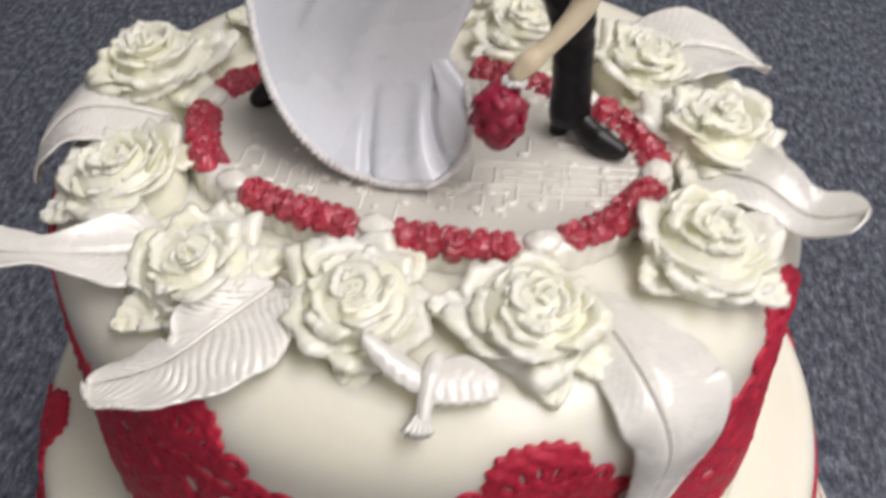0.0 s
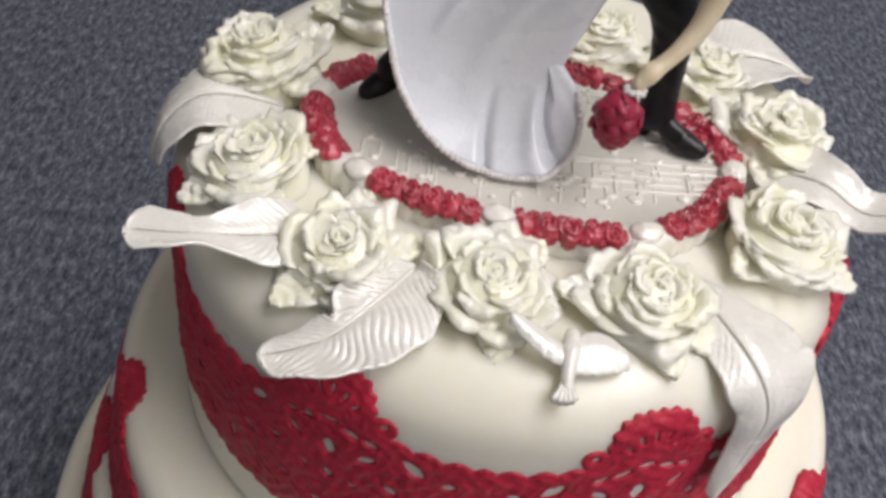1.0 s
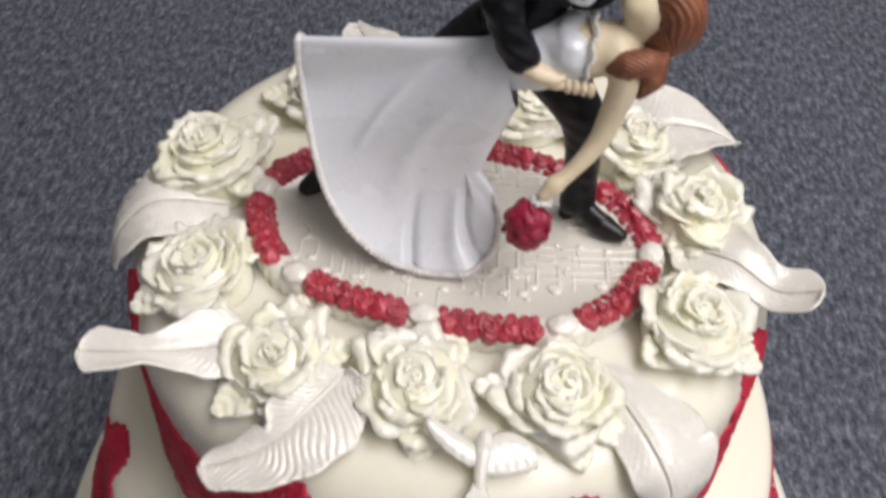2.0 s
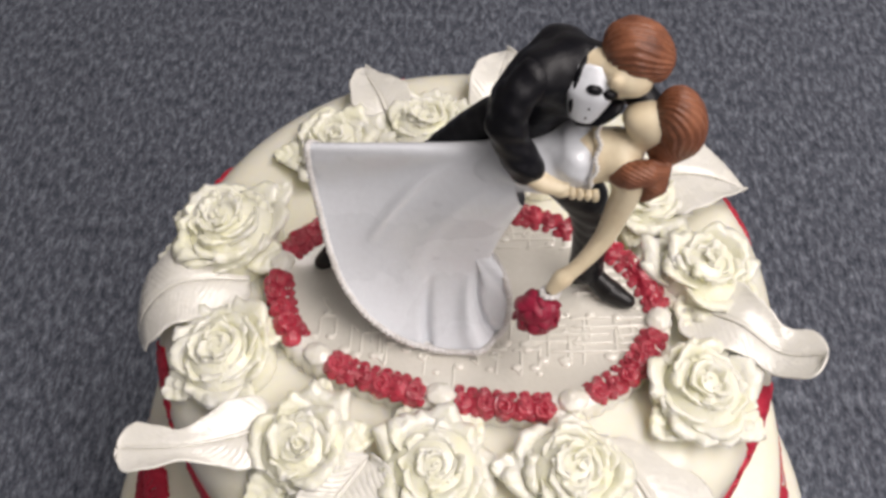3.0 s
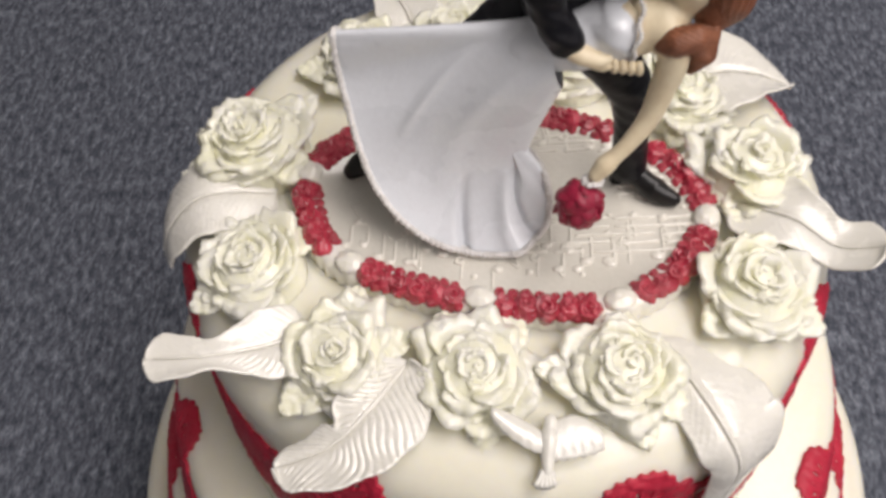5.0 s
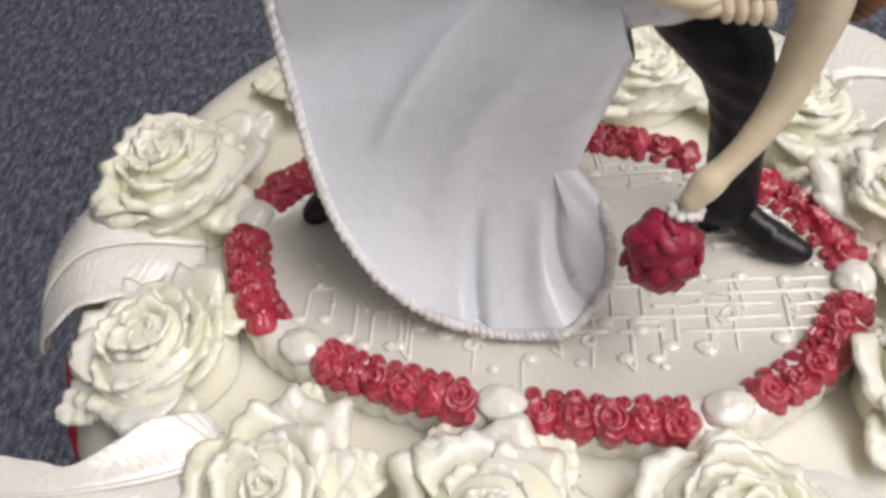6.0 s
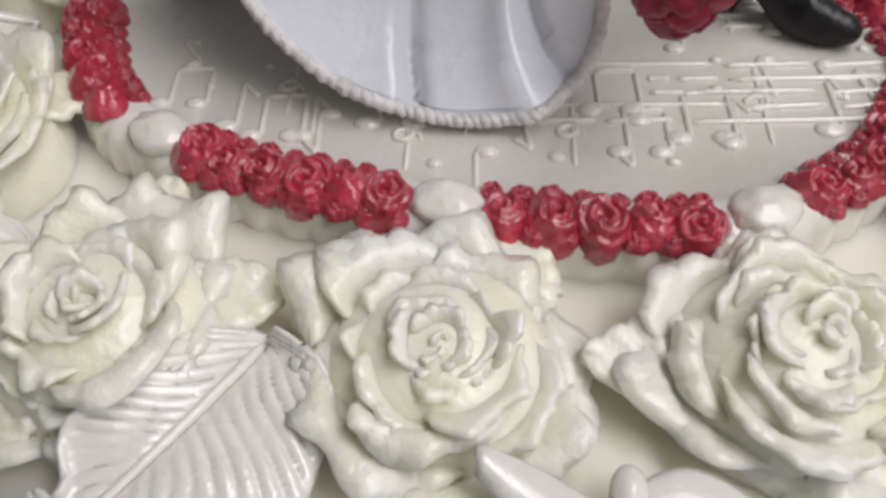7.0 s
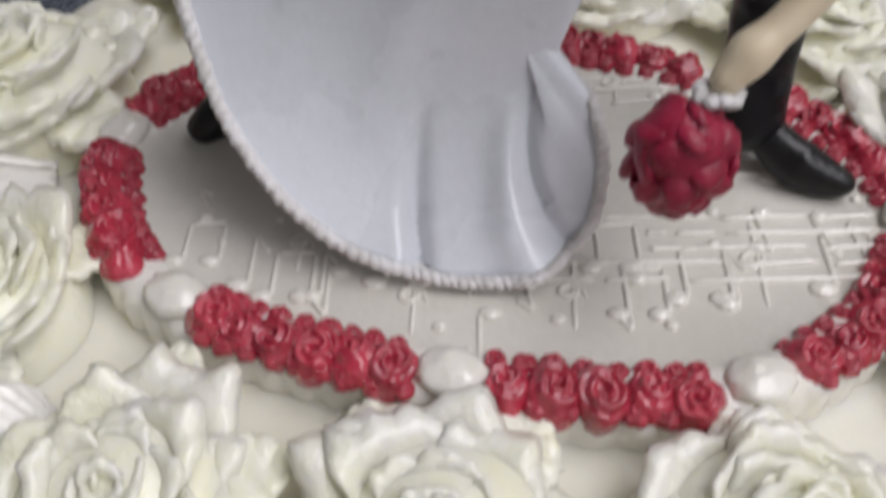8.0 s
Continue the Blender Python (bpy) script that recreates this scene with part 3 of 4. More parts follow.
# ---------------------------------------------------------------- sugar leaves
def sugar_leaf(points, widths, side0, side1, label, veins=22, ruffle=0.0014, cup=0.0012, depth=0.0001, nu=51, nv=150, seed=0, far=1.0, notch=0.0):
    """A veined leaf along a line; side0, side1: its sideways direction at base and tip."""
    c = spline(points, nv)
    w = np.maximum(spline([[x] for x in widths], nv)[:, 0], 0.0003)
    e = np.linspace(0, 1, nv)
    w *= np.sqrt(np.clip(1 - (np.clip(e - 0.88, 0, 1) / 0.12) ** 2, 0.004, 1)) * np.sqrt(np.clip(1 - (np.clip(0.07 - e, 0, 1) / 0.07) ** 2, 0.02, 1))
    t = np.gradient(c, axis=0)
    t /= np.linalg.norm(t, axis=1, keepdims=True)
    P = np.zeros((nu, nv, 3))
    for j in range(nv):
        f = j / (nv - 1)
        s = (1 - f) * np.array(side0, float) + f * np.array(side1, float)
        s -= t[j] * (s @ t[j])
        s /= np.linalg.norm(s)
        n = np.cross(t[j], s)
        if n[2] < 0 and abs(n[2]) > 0.3:
            n = -n
        for i in range(nu):
            u = -1 + 2 * i / (nu - 1)
            au = abs(u)
            wj = w[j] * (far if u < 0 else 1.0) * (1 + 0.025 * math.sin(f * 31 + 3 * u + seed) * au) * (1 - (notch * math.exp(-((f - 0.60) / 0.05) ** 2) if u < 0 else 0))
            vein = depth * (0.7 + 1.1 * noise.noise(Vector((f * 9, u * 3, seed)))) * math.sin(2 * math.pi * veins * (f - 0.22 * au + 0.016 * math.sin(f * 19 + 2 * u + seed))) * min(1, 4 * au) * (1 - 0.4 * f)
            wave = ruffle * au * au * math.sin(6.5 * f + 1.6 * u + seed)
            P[i, j] = c[j] + s * u * wj + n * (cup * au ** 1.5 + vein + wave - 0.0009 * math.exp(-(u / 0.10) ** 2)) - t[j] * 0.10 * au * au * w[j]
    leaf = tagged(empty("sugar_leaf"), label, "leaf", "leaves round the top tier")
    part("blade", mesh_of("blade", *shell(P, 0.0010), M_PEARL), leaf)
    part("midrib", mesh_of("midrib", *tube(c[2:-6:6] + np.array([0, 0, 0.0004]), (0.0008, 0.0006, 0.0003), 24, 8), M_PEARL), leaf)
    return leaf


T = TOP
sugar_leaf([(-0.060, -0.061, T + 0.003), (-0.074, -0.068, T + 0.007), (-0.089, -0.0725, T + 0.010), (-0.1065, -0.0735, T + 0.010)], (0.008, 0.0110, 0.0118, 0.0108, 0.0084, 0.0062, 0.0056, 0.0074, 0.0084, 0.0080),
           (0.35, -0.93, -0.02), (0.30, -0.93, -0.10), "pearly white sugar leaf reaching out over the cake edge", ruffle=0.0018, seed=1)
sugar_leaf([(-0.077, -0.006, T + 0.003), (-0.090, -0.009, T + 0.008), (-0.102, -0.013, T + 0.009), (-0.112, -0.018, T + 0.001), (-0.1165, -0.021, T - 0.010)], (0.009, 0.013, 0.0155, 0.0165, 0.0155, 0.011),
           (0.2, -1, 0), (0.25, -0.95, 0), "wide white sugar leaf curling down over the cake edge", cup=-0.001, seed=2)
sugar_leaf([(0.078, -0.013, T + 0.004), (0.093, -0.022, T + 0.008), (0.106, -0.031, T + 0.005), (0.1195, -0.034, T + 0.010)], (0.009, 0.0140, 0.0148, 0.0115, 0.0092, 0.0086, 0.0096, 0.0098, 0.0090),
           (0.45, 0.9, 0), (0.35, 0.93, 0.1), "pearly white sugar leaf with an upturned tip", ruffle=0.0018, seed=3)
sugar_leaf([(0.060, 0.037, T + 0.003), (0.076, 0.042, T + 0.009), (0.092, 0.042, T + 0.008), (0.105, 0.040, T + 0.003)], (0.010, 0.0175, 0.0185, 0.0120, 0.001),
           (-0.2, 1, 0), (-0.2, 1, 0), "white pointed sugar leaf lying beside a rose", seed=4)
sugar_leaf([(-0.030, 0.066, T + 0.003), (-0.036, 0.080, T + 0.008), (-0.042, 0.093, T + 0.006), (-0.044, 0.101, T + 0.003)], (0.008, 0.012, 0.0105, 0.005, 0.001),
           (1, 0.4, 0), (1, 0.4, 0), "white pointed sugar leaf behind the figurine", seed=5)
sugar_leaf([(0.010, 0.072, T + 0.003), (0.012, 0.088, T + 0.009), (0.0145, 0.102, T + 0.008), (0.0155, 0.113, T + 0.003)], (0.008, 0.012, 0.0110, 0.006, 0.001),
           (1, 0, 0), (1, 0, 0), "white pointed sugar leaf behind the figurine", seed=6)
sugar_leaf([(-0.029, -0.072, T + 0.0046), (-0.038, -0.0865, T + 0.0062), (-0.050, -0.0980, T + 0.0032), (-0.0660, -0.1030, T - 0.0004)], (0.008, 0.0140, 0.0170, 0.0165, 0.0140, 0.0105, 0.0085),
           (0.50, -0.85, 0.02), (0.45, -0.85, -0.10), "large ruffled pearly sugar leaf draped over the front edge", veins=22, ruffle=0.0032, depth=0.00042, nv=220, seed=7, far=0.55, notch=0.5)
sugar_leaf([(0.047, -0.062, T + 0.0006), (0.056, -0.078, T + 0.0018), (0.0640, -0.0925, T - 0.0008), (0.0685, -0.0985, T - 0.011), (0.0668, -0.1010, T - 0.025), (0.0622, -0.1060, T - 0.043)], (0.010, 0.0165, 0.0200, 0.0200, 0.0150, 0.0100, 0.0050),
           (0.85, 0.5, 0), (0.85, 0.5, 0), "long pearly sugar leaf hanging down the side of the tier", ruffle=0.0008, depth=0.00005, seed=8, far=0.50, cup=-0.0030)


# ---------------------------------------------------------------- sugar dove, one plain mesh
def dove():
    p = Pile()
    p.add(blob(chain([(0.0010, 0.0050, 0.0042), (0.0004, 0.0012, 0.0048), (-0.0004, -0.0034, 0.0044), (-0.0008, -0.0074, 0.0036)], (0.0019, 0.0028, 0.0020, 0.0015)) + [("e", (0.0014, 0.0068, 0.0040), (0.0018, 0.0021, 0.0018))], 0.0020, 0.0004))
    # wings: length, chord, turn backward, lift at the tip
    for side, length, chord, sweep, lift in ((-1, 0.0148, 0.0074, 0.0112, 0.0038), (1, 0.0152, 0.0122, 0.0022, -0.0012)):
        P = np.zeros((21, 13, 3))
        for i in range(21):
            u = i / 20
            for j in range(13):
                v = -1 + 2 * j / 12
                w = 0.5 * chord * math.sin(math.pi * (0.20 + 0.75 * u)) ** 0.6
                feather = 0.00022 * math.sin(u * 34 + 3 * v) * max(0, -v)
                P[i, j] = (side * (0.0006 + length * u), 0.0002 + sweep * u + side * 0.0024 * u * (1 - u) * 2 - 0.0020 * u * u + v * w * (1 + 0.06 * math.sin(u * 34) * max(0, -v)), 0.0056 + lift * u - 0.0014 * v * v + feather)
        p.add(shell(P, 0.0013, 0.7))
    P = np.zeros((15, 10, 3))
    for i in range(15):
        u = -1 + 2 * i / 14
        for j in range(10):
            v = j / 9
            P[i, j] = (-0.0008 - 0.0010 * v + u * (0.0015 + 0.0020 * v ** 1.5), -0.0064 - 0.0056 * v + 0.0010 * u * u * v + 0.0004 * math.cos(u * 14) * v, 0.0036 + 0.0006 * math.cos(u * 14) * v ** 0.5 - 0.0002 * v)
    p.add(shell(P, 0.0018, 0.7))
    return p.mesh("sugar_dove", [M_PEARL])


tagged(part("sugar_dove", dove(), at=pose(0.0120, -0.0965, T - 0.0004, 13, 0, 4)), "small pearly white sugar dove with spread wings", "cake decoration")

# ---------------------------------------------------------------- figurine base
BTOP = 0.3195
OUTLINE = spline([(0.071, -0.015, 0), (0.064, 0.001, 0), (0.053, 0.013, 0), (0.041, 0.020, 0), (0.026, 0.0265, 0), (0.012, 0.030, 0), (-0.010, 0.032, 0), (-0.035, 0.028, 0), (-0.053, 0.020, 0), (-0.067, 0.007, 0), (-0.0705, -0.006, 0),
                  (-0.067, -0.022, 0), (-0.059, -0.036, 0), (-0.046, -0.0450, 0), (-0.030, -0.0510, 0), (-0.013, -0.0555, 0), (0.008, -0.0585, 0), (0.029, -0.0590, 0), (0.044, -0.0540, 0), (0.059, -0.043, 0), (0.069, -0.028, 0)], 840, True)[:, :2]
OUT_T = np.roll(OUTLINE, -4, axis=0) - np.roll(OUTLINE, 4, axis=0)
OUT_T /= np.linalg.norm(OUT_T, axis=1, keepdims=True)


def oval(theta, inset=0.0):
    k = round(theta / (2 * math.pi) * 840) % 840
    return OUTLINE[k][0] - inset * OUT_T[k][1], OUTLINE[k][1] + inset * OUT_T[k][0]


def theta_of(x, y):
    return 2 * math.pi * int(np.argmin(np.hypot(OUTLINE[:, 0] - x, OUTLINE[:, 1] - y))) / 840


base = tagged(empty("figurine_base", pose(0, 0, 0)), "oval pearl resin base with red rose border and raised music notes", "figurine base")


def plate_mesh():
    n = 420
    prof = [(0.0000, TOP - 0.0005), (0.0, TOP + 0.001), (0.0002, BTOP - 0.002), (0.0012, BTOP - 0.0004), (0.0030, BTOP), (0.0075, BTOP), (0.0085, BTOP - 0.0010)]
    rings = (0.75, 0.5, 0.25, 0.06)
    v = []
    for k in range(n):
        a = 2 * math.pi * k / n
        for i, (d, z) in enumerate(prof):
            flute = 0.0009 * abs(math.sin(a * 34)) if i < 3 else 0.0
            v.append((*oval(a, d + 0.001 - flute), z))
        x, y = oval(a, 0.0095)
        for g in rings:
            v.append((x * g, -0.013 + (y + 0.013) * g, BTOP - 0.0010))
    f = grid_faces(n, len(prof) + len(rings), wrap=True)
    f.append(tuple(k * (len(prof) + len(rings)) + len(prof) + len(rings) - 1 for k in range(n)))
    # Rim's bead cream is partly own colour, partly bounced light put into it.
    nf = len(prof) + len(rings) - 1
    return mesh_of("plate", v, f, [M_RESIN, M_BEAD], [1 if k % nf < 5 else 0 for k in range(n * nf)] + [0])


part("plate", plate_mesh(), base, "pearly oval plate with a fluted rim")


def rosette_mesh(seed):
    """A small rose in moulded relief, one skin."""
    rnd = random.Random(seed)
    nr, nt, R = 15, 34, 0.0047
    k1, turns, lobes = rnd.uniform(0, 6.28), rnd.uniform(2.3, 2.9), rnd.choice((4, 5))
    v = []
    for t in range(nt):
        a = 2 * math.pi * t / nt
        out = 1 + 0.13 * abs(math.sin(lobes * a / 2 + k1)) - 0.07 + 0.06 * math.sin(2 * a + 2 * k1)
        for i in range(nr):
            q = i / (nr - 1)
            swirl = (q * turns - a / (2 * math.pi) + 0.10 * math.sin(lobes * a + k1)) % 1.0
            ridge = math.sin(math.pi * swirl ** 1.6) * (0.35 + 0.65 * math.sin(math.pi * min(1, q + 0.08)))
            z = 0.0030 * math.sqrt(max(0.0, 1 - q ** 2.4)) + 0.00125 * ridge * (1 - q ** 6) - 0.0014 * q ** 8 - 0.0009 * math.exp(-(q / 0.12) ** 2)
            r = R * out * (0.02 + 0.98 * q)
            z += 0.0008 * noise.noise(Vector((r * math.cos(a) * 800, r * math.sin(a) * 700, seed)))
            v.append((r * math.cos(a), r * math.sin(a), z))
    f = grid_faces(nt, nr, wrap=True)
    f.append(tuple(t * nr for t in range(nt)))
    return mesh_of("rosette", v, f, M_REDROSE)


ROSETTES = [rosette_mesh(s) for s in (3, 8, 14, 21)]
SEGMENTS = [((-0.070, -0.006), (-0.056, -0.033)), ((-0.046, -0.044), (-0.013, -0.054)), ((-0.003, -0.057), (0.029, -0.0585)), ((0.042, -0.051), (0.069, -0.027)),
            ((0.070, -0.016), (0.053, 0.012)), ((0.041, 0.020), (0.012, 0.030)), ((-0.008, 0.031), (-0.040, 0.026)), ((-0.053, 0.019), (-0.067, 0.006))]
rnd = random.Random(5)
for (p, q) in SEGMENTS:
    a, b = theta_of(*p), theta_of(*q)
    d = (b - a + math.pi) % (2 * math.pi) - math.pi
    length = math.dist(p, q)
    count = max(4, round(length / 0.0060))
    for k in range(count):
        th = a + d * (k + 0.5) / count
        x, y = oval(th, 0.0046 + rnd.uniform(-0.0008, 0.0008))
        part("rosette", ROSETTES[rnd.randrange(4)], base, "red glazed rosette" if k == 0 else "",
             pose(x, y, BTOP - 0.0006, rnd.uniform(-20, 20), rnd.uniform(-20, 20), rnd.uniform(0, 360)) @ Matrix.Scale(rnd.uniform(0.76, 1.02), 4))
    for k in range(3 * count):
        th = a + d * (k + 0.5) / (3 * count)
        x, y = oval(th, 0.0018 if k % 2 else 0.0084)
        part("leaflet", ROSETTES[rnd.randrange(4)], base, "", pose(x, y, BTOP - 0.0006, 0, 0, rnd.uniform(0, 360)) @ Matrix.Scale(rnd.uniform(0.34, 0.50), 4))

PEARL = mesh_of("pearl", *ball((0, 0, 0), (0.0052, 0.0041, 0.0024), 14, 24, bumps=0.16, seed=3), M_BEAD)
for x, y in ((-0.049, -0.039), (-0.0075, -0.053), (0.036, -0.053), (0.069, -0.0215), (0.0475, 0.0155), (0.002, 0.032), (-0.047, 0.023), (-0.067, -0.0005)):
    th = theta_of(x, y)
    px, py = oval(th, 0.0052)
    part("pearl", PEARL, base, "round white pearl", pose(px, py, BTOP + 0.0002, 0, 0, math.degrees(math.atan2(*(OUT_T[round(th / (2 * math.pi) * 840) % 840][::-1])))))


def bar(p, q, r, z):
    (x0, y0), (x1, y1) = p, q
    return tube([(x0, y0, z), ((x0 + x1) / 2, (y0 + y1) / 2, z), (x1, y1, z)], (r, r), 10, 8)


ZN = BTOP - 0.0010
for x0, x1, y, tilt in ((0.002, 0.060, -0.0335, 0.001), (0.002, 0.061, -0.0302, 0.001), (0.023, 0.061, -0.0270, 0.001), (0.023, 0.062, -0.0238, 0.001), (0.014, 0.062, -0.0205, 0.001),
                        (0.034, 0.060, -0.0105, 0.001), (0.034, 0.060, -0.0073, 0.001), (0.034, 0.060, -0.0041, 0.001), (0.034, 0.060, -0.0010, 0.001), (0.010, 0.040, 0.0080, 0.002), (0.010, 0.040, 0.0112, 0.002), (0.010, 0.038, 0.0144, 0.002)):
    cuts = [x0] + sorted(rnd.uniform(x0, x1) for _ in range(2)) + [x1]
    for a, b in zip(cuts, cuts[1:]):
        if b - a > 0.004:
            part("staff_line", mesh_of("staff_line", *bar((a + 0.0006, y + rnd.uniform(-0.0002, 0.0002)), (b - 0.0006, y + tilt * (b - x0) / (x1 - x0)), 0.00062, ZN), M_NOTE), base)


def note(x, y, kind, turn, size=1.0):
    p = Pile()
    s = size
    if kind == 0:
        p.add(ball((0, 0, 0), (0.0013 * s, 0.0010 * s, 0.0009), 8, 12))
        p.add(bar((0.0011 * s, 0), (0.0011 * s, 0.0062 * s), 0.0005, 0))
        p.add(bar((0.0011 * s, 0.0062 * s), (0.0026 * s, 0.0042 * s), 0.00052, 0))
    elif kind == 1:
        for dx in (0, 0.0042 * s):
            p.add(ball((dx, 0, 0), (0.0013 * s, 0.0010 * s, 0.0009), 8, 12))
            p.add(bar((dx + 0.0011 * s, 0), (dx + 0.0011 * s, 0.0060 * s), 0.00052, 0))
        p.add(bar((0.0011 * s, 0.0060 * s), (0.0053 * s, 0.0064 * s), 0.0005, 0))
    elif kind == 2:
        pts = [(0.0003 + 0.0016 * s * (1 - k / 26) * math.cos(k * 0.42), 0.0016 * s * (1 - k / 26) * math.sin(k * 0.42) + 0.0012 * s * k / 12, 0) for k in range(24)]
        p.add(tube(pts, (0.00055, 0.00055), 60, 8))
        p.add(bar((0.0004, -0.0042 * s), (0.0010, 0.0058 * s), 0.00042, 0))
    else:
        p.add(ball((0, 0, 0), (0.0007 * s, 0.0006 * s, 0.0007), 8, 12))
    part("music_note", p.mesh("music_note", [M_NOTE]), base, "", pose(x, y, ZN, 0, 0, turn))


for x, y, kind, turn, size in ((-0.040, -0.035, 0, 0, 1.3), (-0.0315, -0.027, 2, 0, 1.0), (-0.0245, -0.032, 0, 180, 1.1), (-0.019, -0.034, 1, 0, 1.3), (-0.005, -0.032, 2, 0, 0.9), (0.005, -0.031, 0, 190, 1.1), (0.0085, -0.041, 3, 0, 1.5),
                               (0.021, -0.033, 0, 180, 1.3), (0.0265, -0.037, 1, 0, 1.3), (0.0395, -0.031, 2, 0, 1.45), (0.049, -0.035, 1, 0, 1.5), (0.056, -0.033, 0, 10, 1.5), (0.014, -0.031, 1, 0, 1.2), (0.034, -0.026, 3, 0, 1.3),
                               (0.0385, -0.006, 2, 0, 1.2), (0.046, -0.011, 1, 0, 1.3), (0.054, -0.009, 0, 0, 1.3), (0.035, -0.019, 3, 0, 1.2), (0.043, -0.019, 0, 190, 1.1), (0.052, -0.020, 0, 200, 1.1), (0.059, -0.016, 3, 0, 1.2),
                               (-0.0435, -0.026, 3, 0, 1.0), (0.002, -0.029, 3, 0, 1.0), (-0.009, -0.0425, 3, 0, 1.4), (-0.035, -0.021, 3, 0, 1.0), (-0.047, -0.021, 0, 30, 0.9), (-0.010, -0.026, 3, 0, 1.0), (0.029, -0.016, 0, 0, 1.1),
                               (0.014, 0.012, 0, 10, 1.3), (0.022, 0.013, 2, 0, 1.2), (0.030, 0.010, 1, 5, 1.2), (0.017, 0.021, 0, 190, 1.1), (0.027, 0.020, 3, 0, 1.3), (0.037, 0.011, 0, 0, 1.2), (0.025, -0.042, 3, 0, 1.3), (0.060, -0.027, 3, 0, 1.3)):
    note(x, y, kind, turn, 1.25 * size)
for x, y, kind, turn, size in ((-0.0505, -0.030, 1, 0, 1.1), (-0.036, -0.037, 1, 0, 1.2), (-0.0285, -0.037, 0, 0, 1.2), (-0.0135, -0.038, 2, 0, 1.2), (-0.0015, -0.040, 0, 180, 1.2), (0.0105, -0.037, 2, 0, 1.2), (0.0175, -0.040, 1, 0, 1.2), (0.034, -0.038, 0, 0, 1.3)):
    note(x, y, kind, turn, 1.2 * size)


# ---------------------------------------------------------------- dancing-couple figurine, one plain mesh
def figurine():
    W, TR, BK, SH, SK, HR, BQ = range(7)
    p = Pile()
    # skirt
    hem = spline([(-0.0476, -0.0035, 0.3855), (-0.0476, -0.0060, 0.3730), (-0.0454, -0.0120, 0.3612), (-0.0428, -0.0182, 0.3512), (-0.0388, -0.0240, 0.3410), (-0.0314, -0.0296, 0.3314), (-0.0215, -0.0335, 0.3246),
                  (-0.0112, -0.0353, 0.3215), (-0.0025, -0.0358, 0.3207), (0.0062, -0.0348, 0.3220), (0.0124, -0.0312, 0.3262), (0.0146, -0.0258, 0.3345), (0.0122, -0.0195, 0.3430),
                  (0.006, -0.006, 0.3390), (-0.006, 0.000, 0.3350), (-0.022, 0.004, 0.3390), (-0.037, 0.007, 0.3540), (-0.0445, 0.005, 0.3740)], 180, True)
    waist = []
    for i in range(180):
        a = 2 * math.pi * i / 180
        # starts at the top of the waist and goes round the near side first
        waist.append((0.0145 - 0.003 * math.cos(a), -0.008 - 0.0105 * math.sin(a), 0.3812 + 0.0106 * math.cos(a)))
    waist = np.array(waist)
    rows = 40
    P = np.zeros((180, rows, 3))
    mid = hem.mean(axis=0)
    for i in range(180):
        s = i / 180
        for j in range(rows):
            f = j / (rows - 1)
            g = f ** 0.9
            q = (1 - g) * waist[i] + g * hem[i]
            near = math.exp(-((s - 0.34) / 0.18) ** 2)
            q = q + np.array([0, 1, -0.3]) * 0.0080 * near * math.sin(math.pi * f ** 1.3)
            right = math.exp(-((s - 0.635) / 0.135) ** 2)
            q = q + np.array([-1, -0.1, 0.1]) * 0.0150 * right * math.sin(math.pi * f ** 0.85) ** 1.3
            fold = 0.0
            # each fold: where it starts, how it drifts round the skirt, from and to which height, how wide and how deep
            for f0, s0, drift, top, end, width, depth in ((1.0, 0.388, 0.20, 0.62, 1.7, 0.0070, -0.0046), (0.52, 0.120, 0.24, 0.26, 0.78, 0.010, 0.0022), (0.70, 0.085, 0.05, 0.25, 1.1, 0.045, -0.0022), (0.45, 0.230, 0.20, 0.10, 0.80, 0.026, 0.0010),
                                                          (0.86, 0.462, 0.20, 0.50, 1.25, 0.022, 0.0020), (0.86, 0.512, 0.20, 0.45, 1.3, 0.012, -0.0024), (0.5, 0.03, 0.0, 0.0, 1.0, 0.030, 0.0012)):
                e = min(1, max(0, (f - top) / (end - top)))
                fold += depth * math.exp(-((s - s0 - drift * (f - f0)) / width) ** 2) * math.sin(math.pi * e) ** 0.8
            q = q + np.array([0.1, -0.80, 0.45]) * fold
            P[i, j] = q
    v = P.reshape(-1, 3)
    p.add((v, grid_faces(180, rows, wrap=True)), W)
    inner = P[:, -6:, :].copy()
    inner = inner + (mid - inner) * 0.05
    p.add((inner.reshape(-1, 3), grid_faces(180, 6, wrap=True)), W)
    edge = P[:, -1, :]
    p.add(tube(edge[::3], (0.0010, 0.0010), 240, 8, closed=True), TR)
    rope = spline(edge[::4], 118, True)
    for i in range(118):
        t = rope[(i + 1) % 118] - rope[i - 1]
        out = np.cross(t, (0.2, -0.8, 0.5))
        d = t / np.linalg.norm(t) + 0.75 * out / (np.linalg.norm(out) + 1e-9)
        d *= 0.0013 * (0.8 + 0.4 * ((i * 7) % 5) / 4) / np.linalg.norm(d)
        p.add(tube([rope[i] - d, rope[i] + d * 0.1 - np.array([0, 0.0004, -0.0002]), rope[i] + d], (0.00060, 0.00075 + 0.0003 * ((i * 5) % 7) / 6, 0.00050), 8, 8), TR)

    def strands(cx, cz, count, depth, bend):
        return lambda x, y, z: depth * np.sin(count * np.arctan2(y + 0.011 + bend * np.sin((z - cz) * 260), (x - cx) * 0.8 + (z - cz) * 0.5) + 2.2 * np.sin((x - cx) * 330) + 1.3 * np.sin((z - cz) * 420))

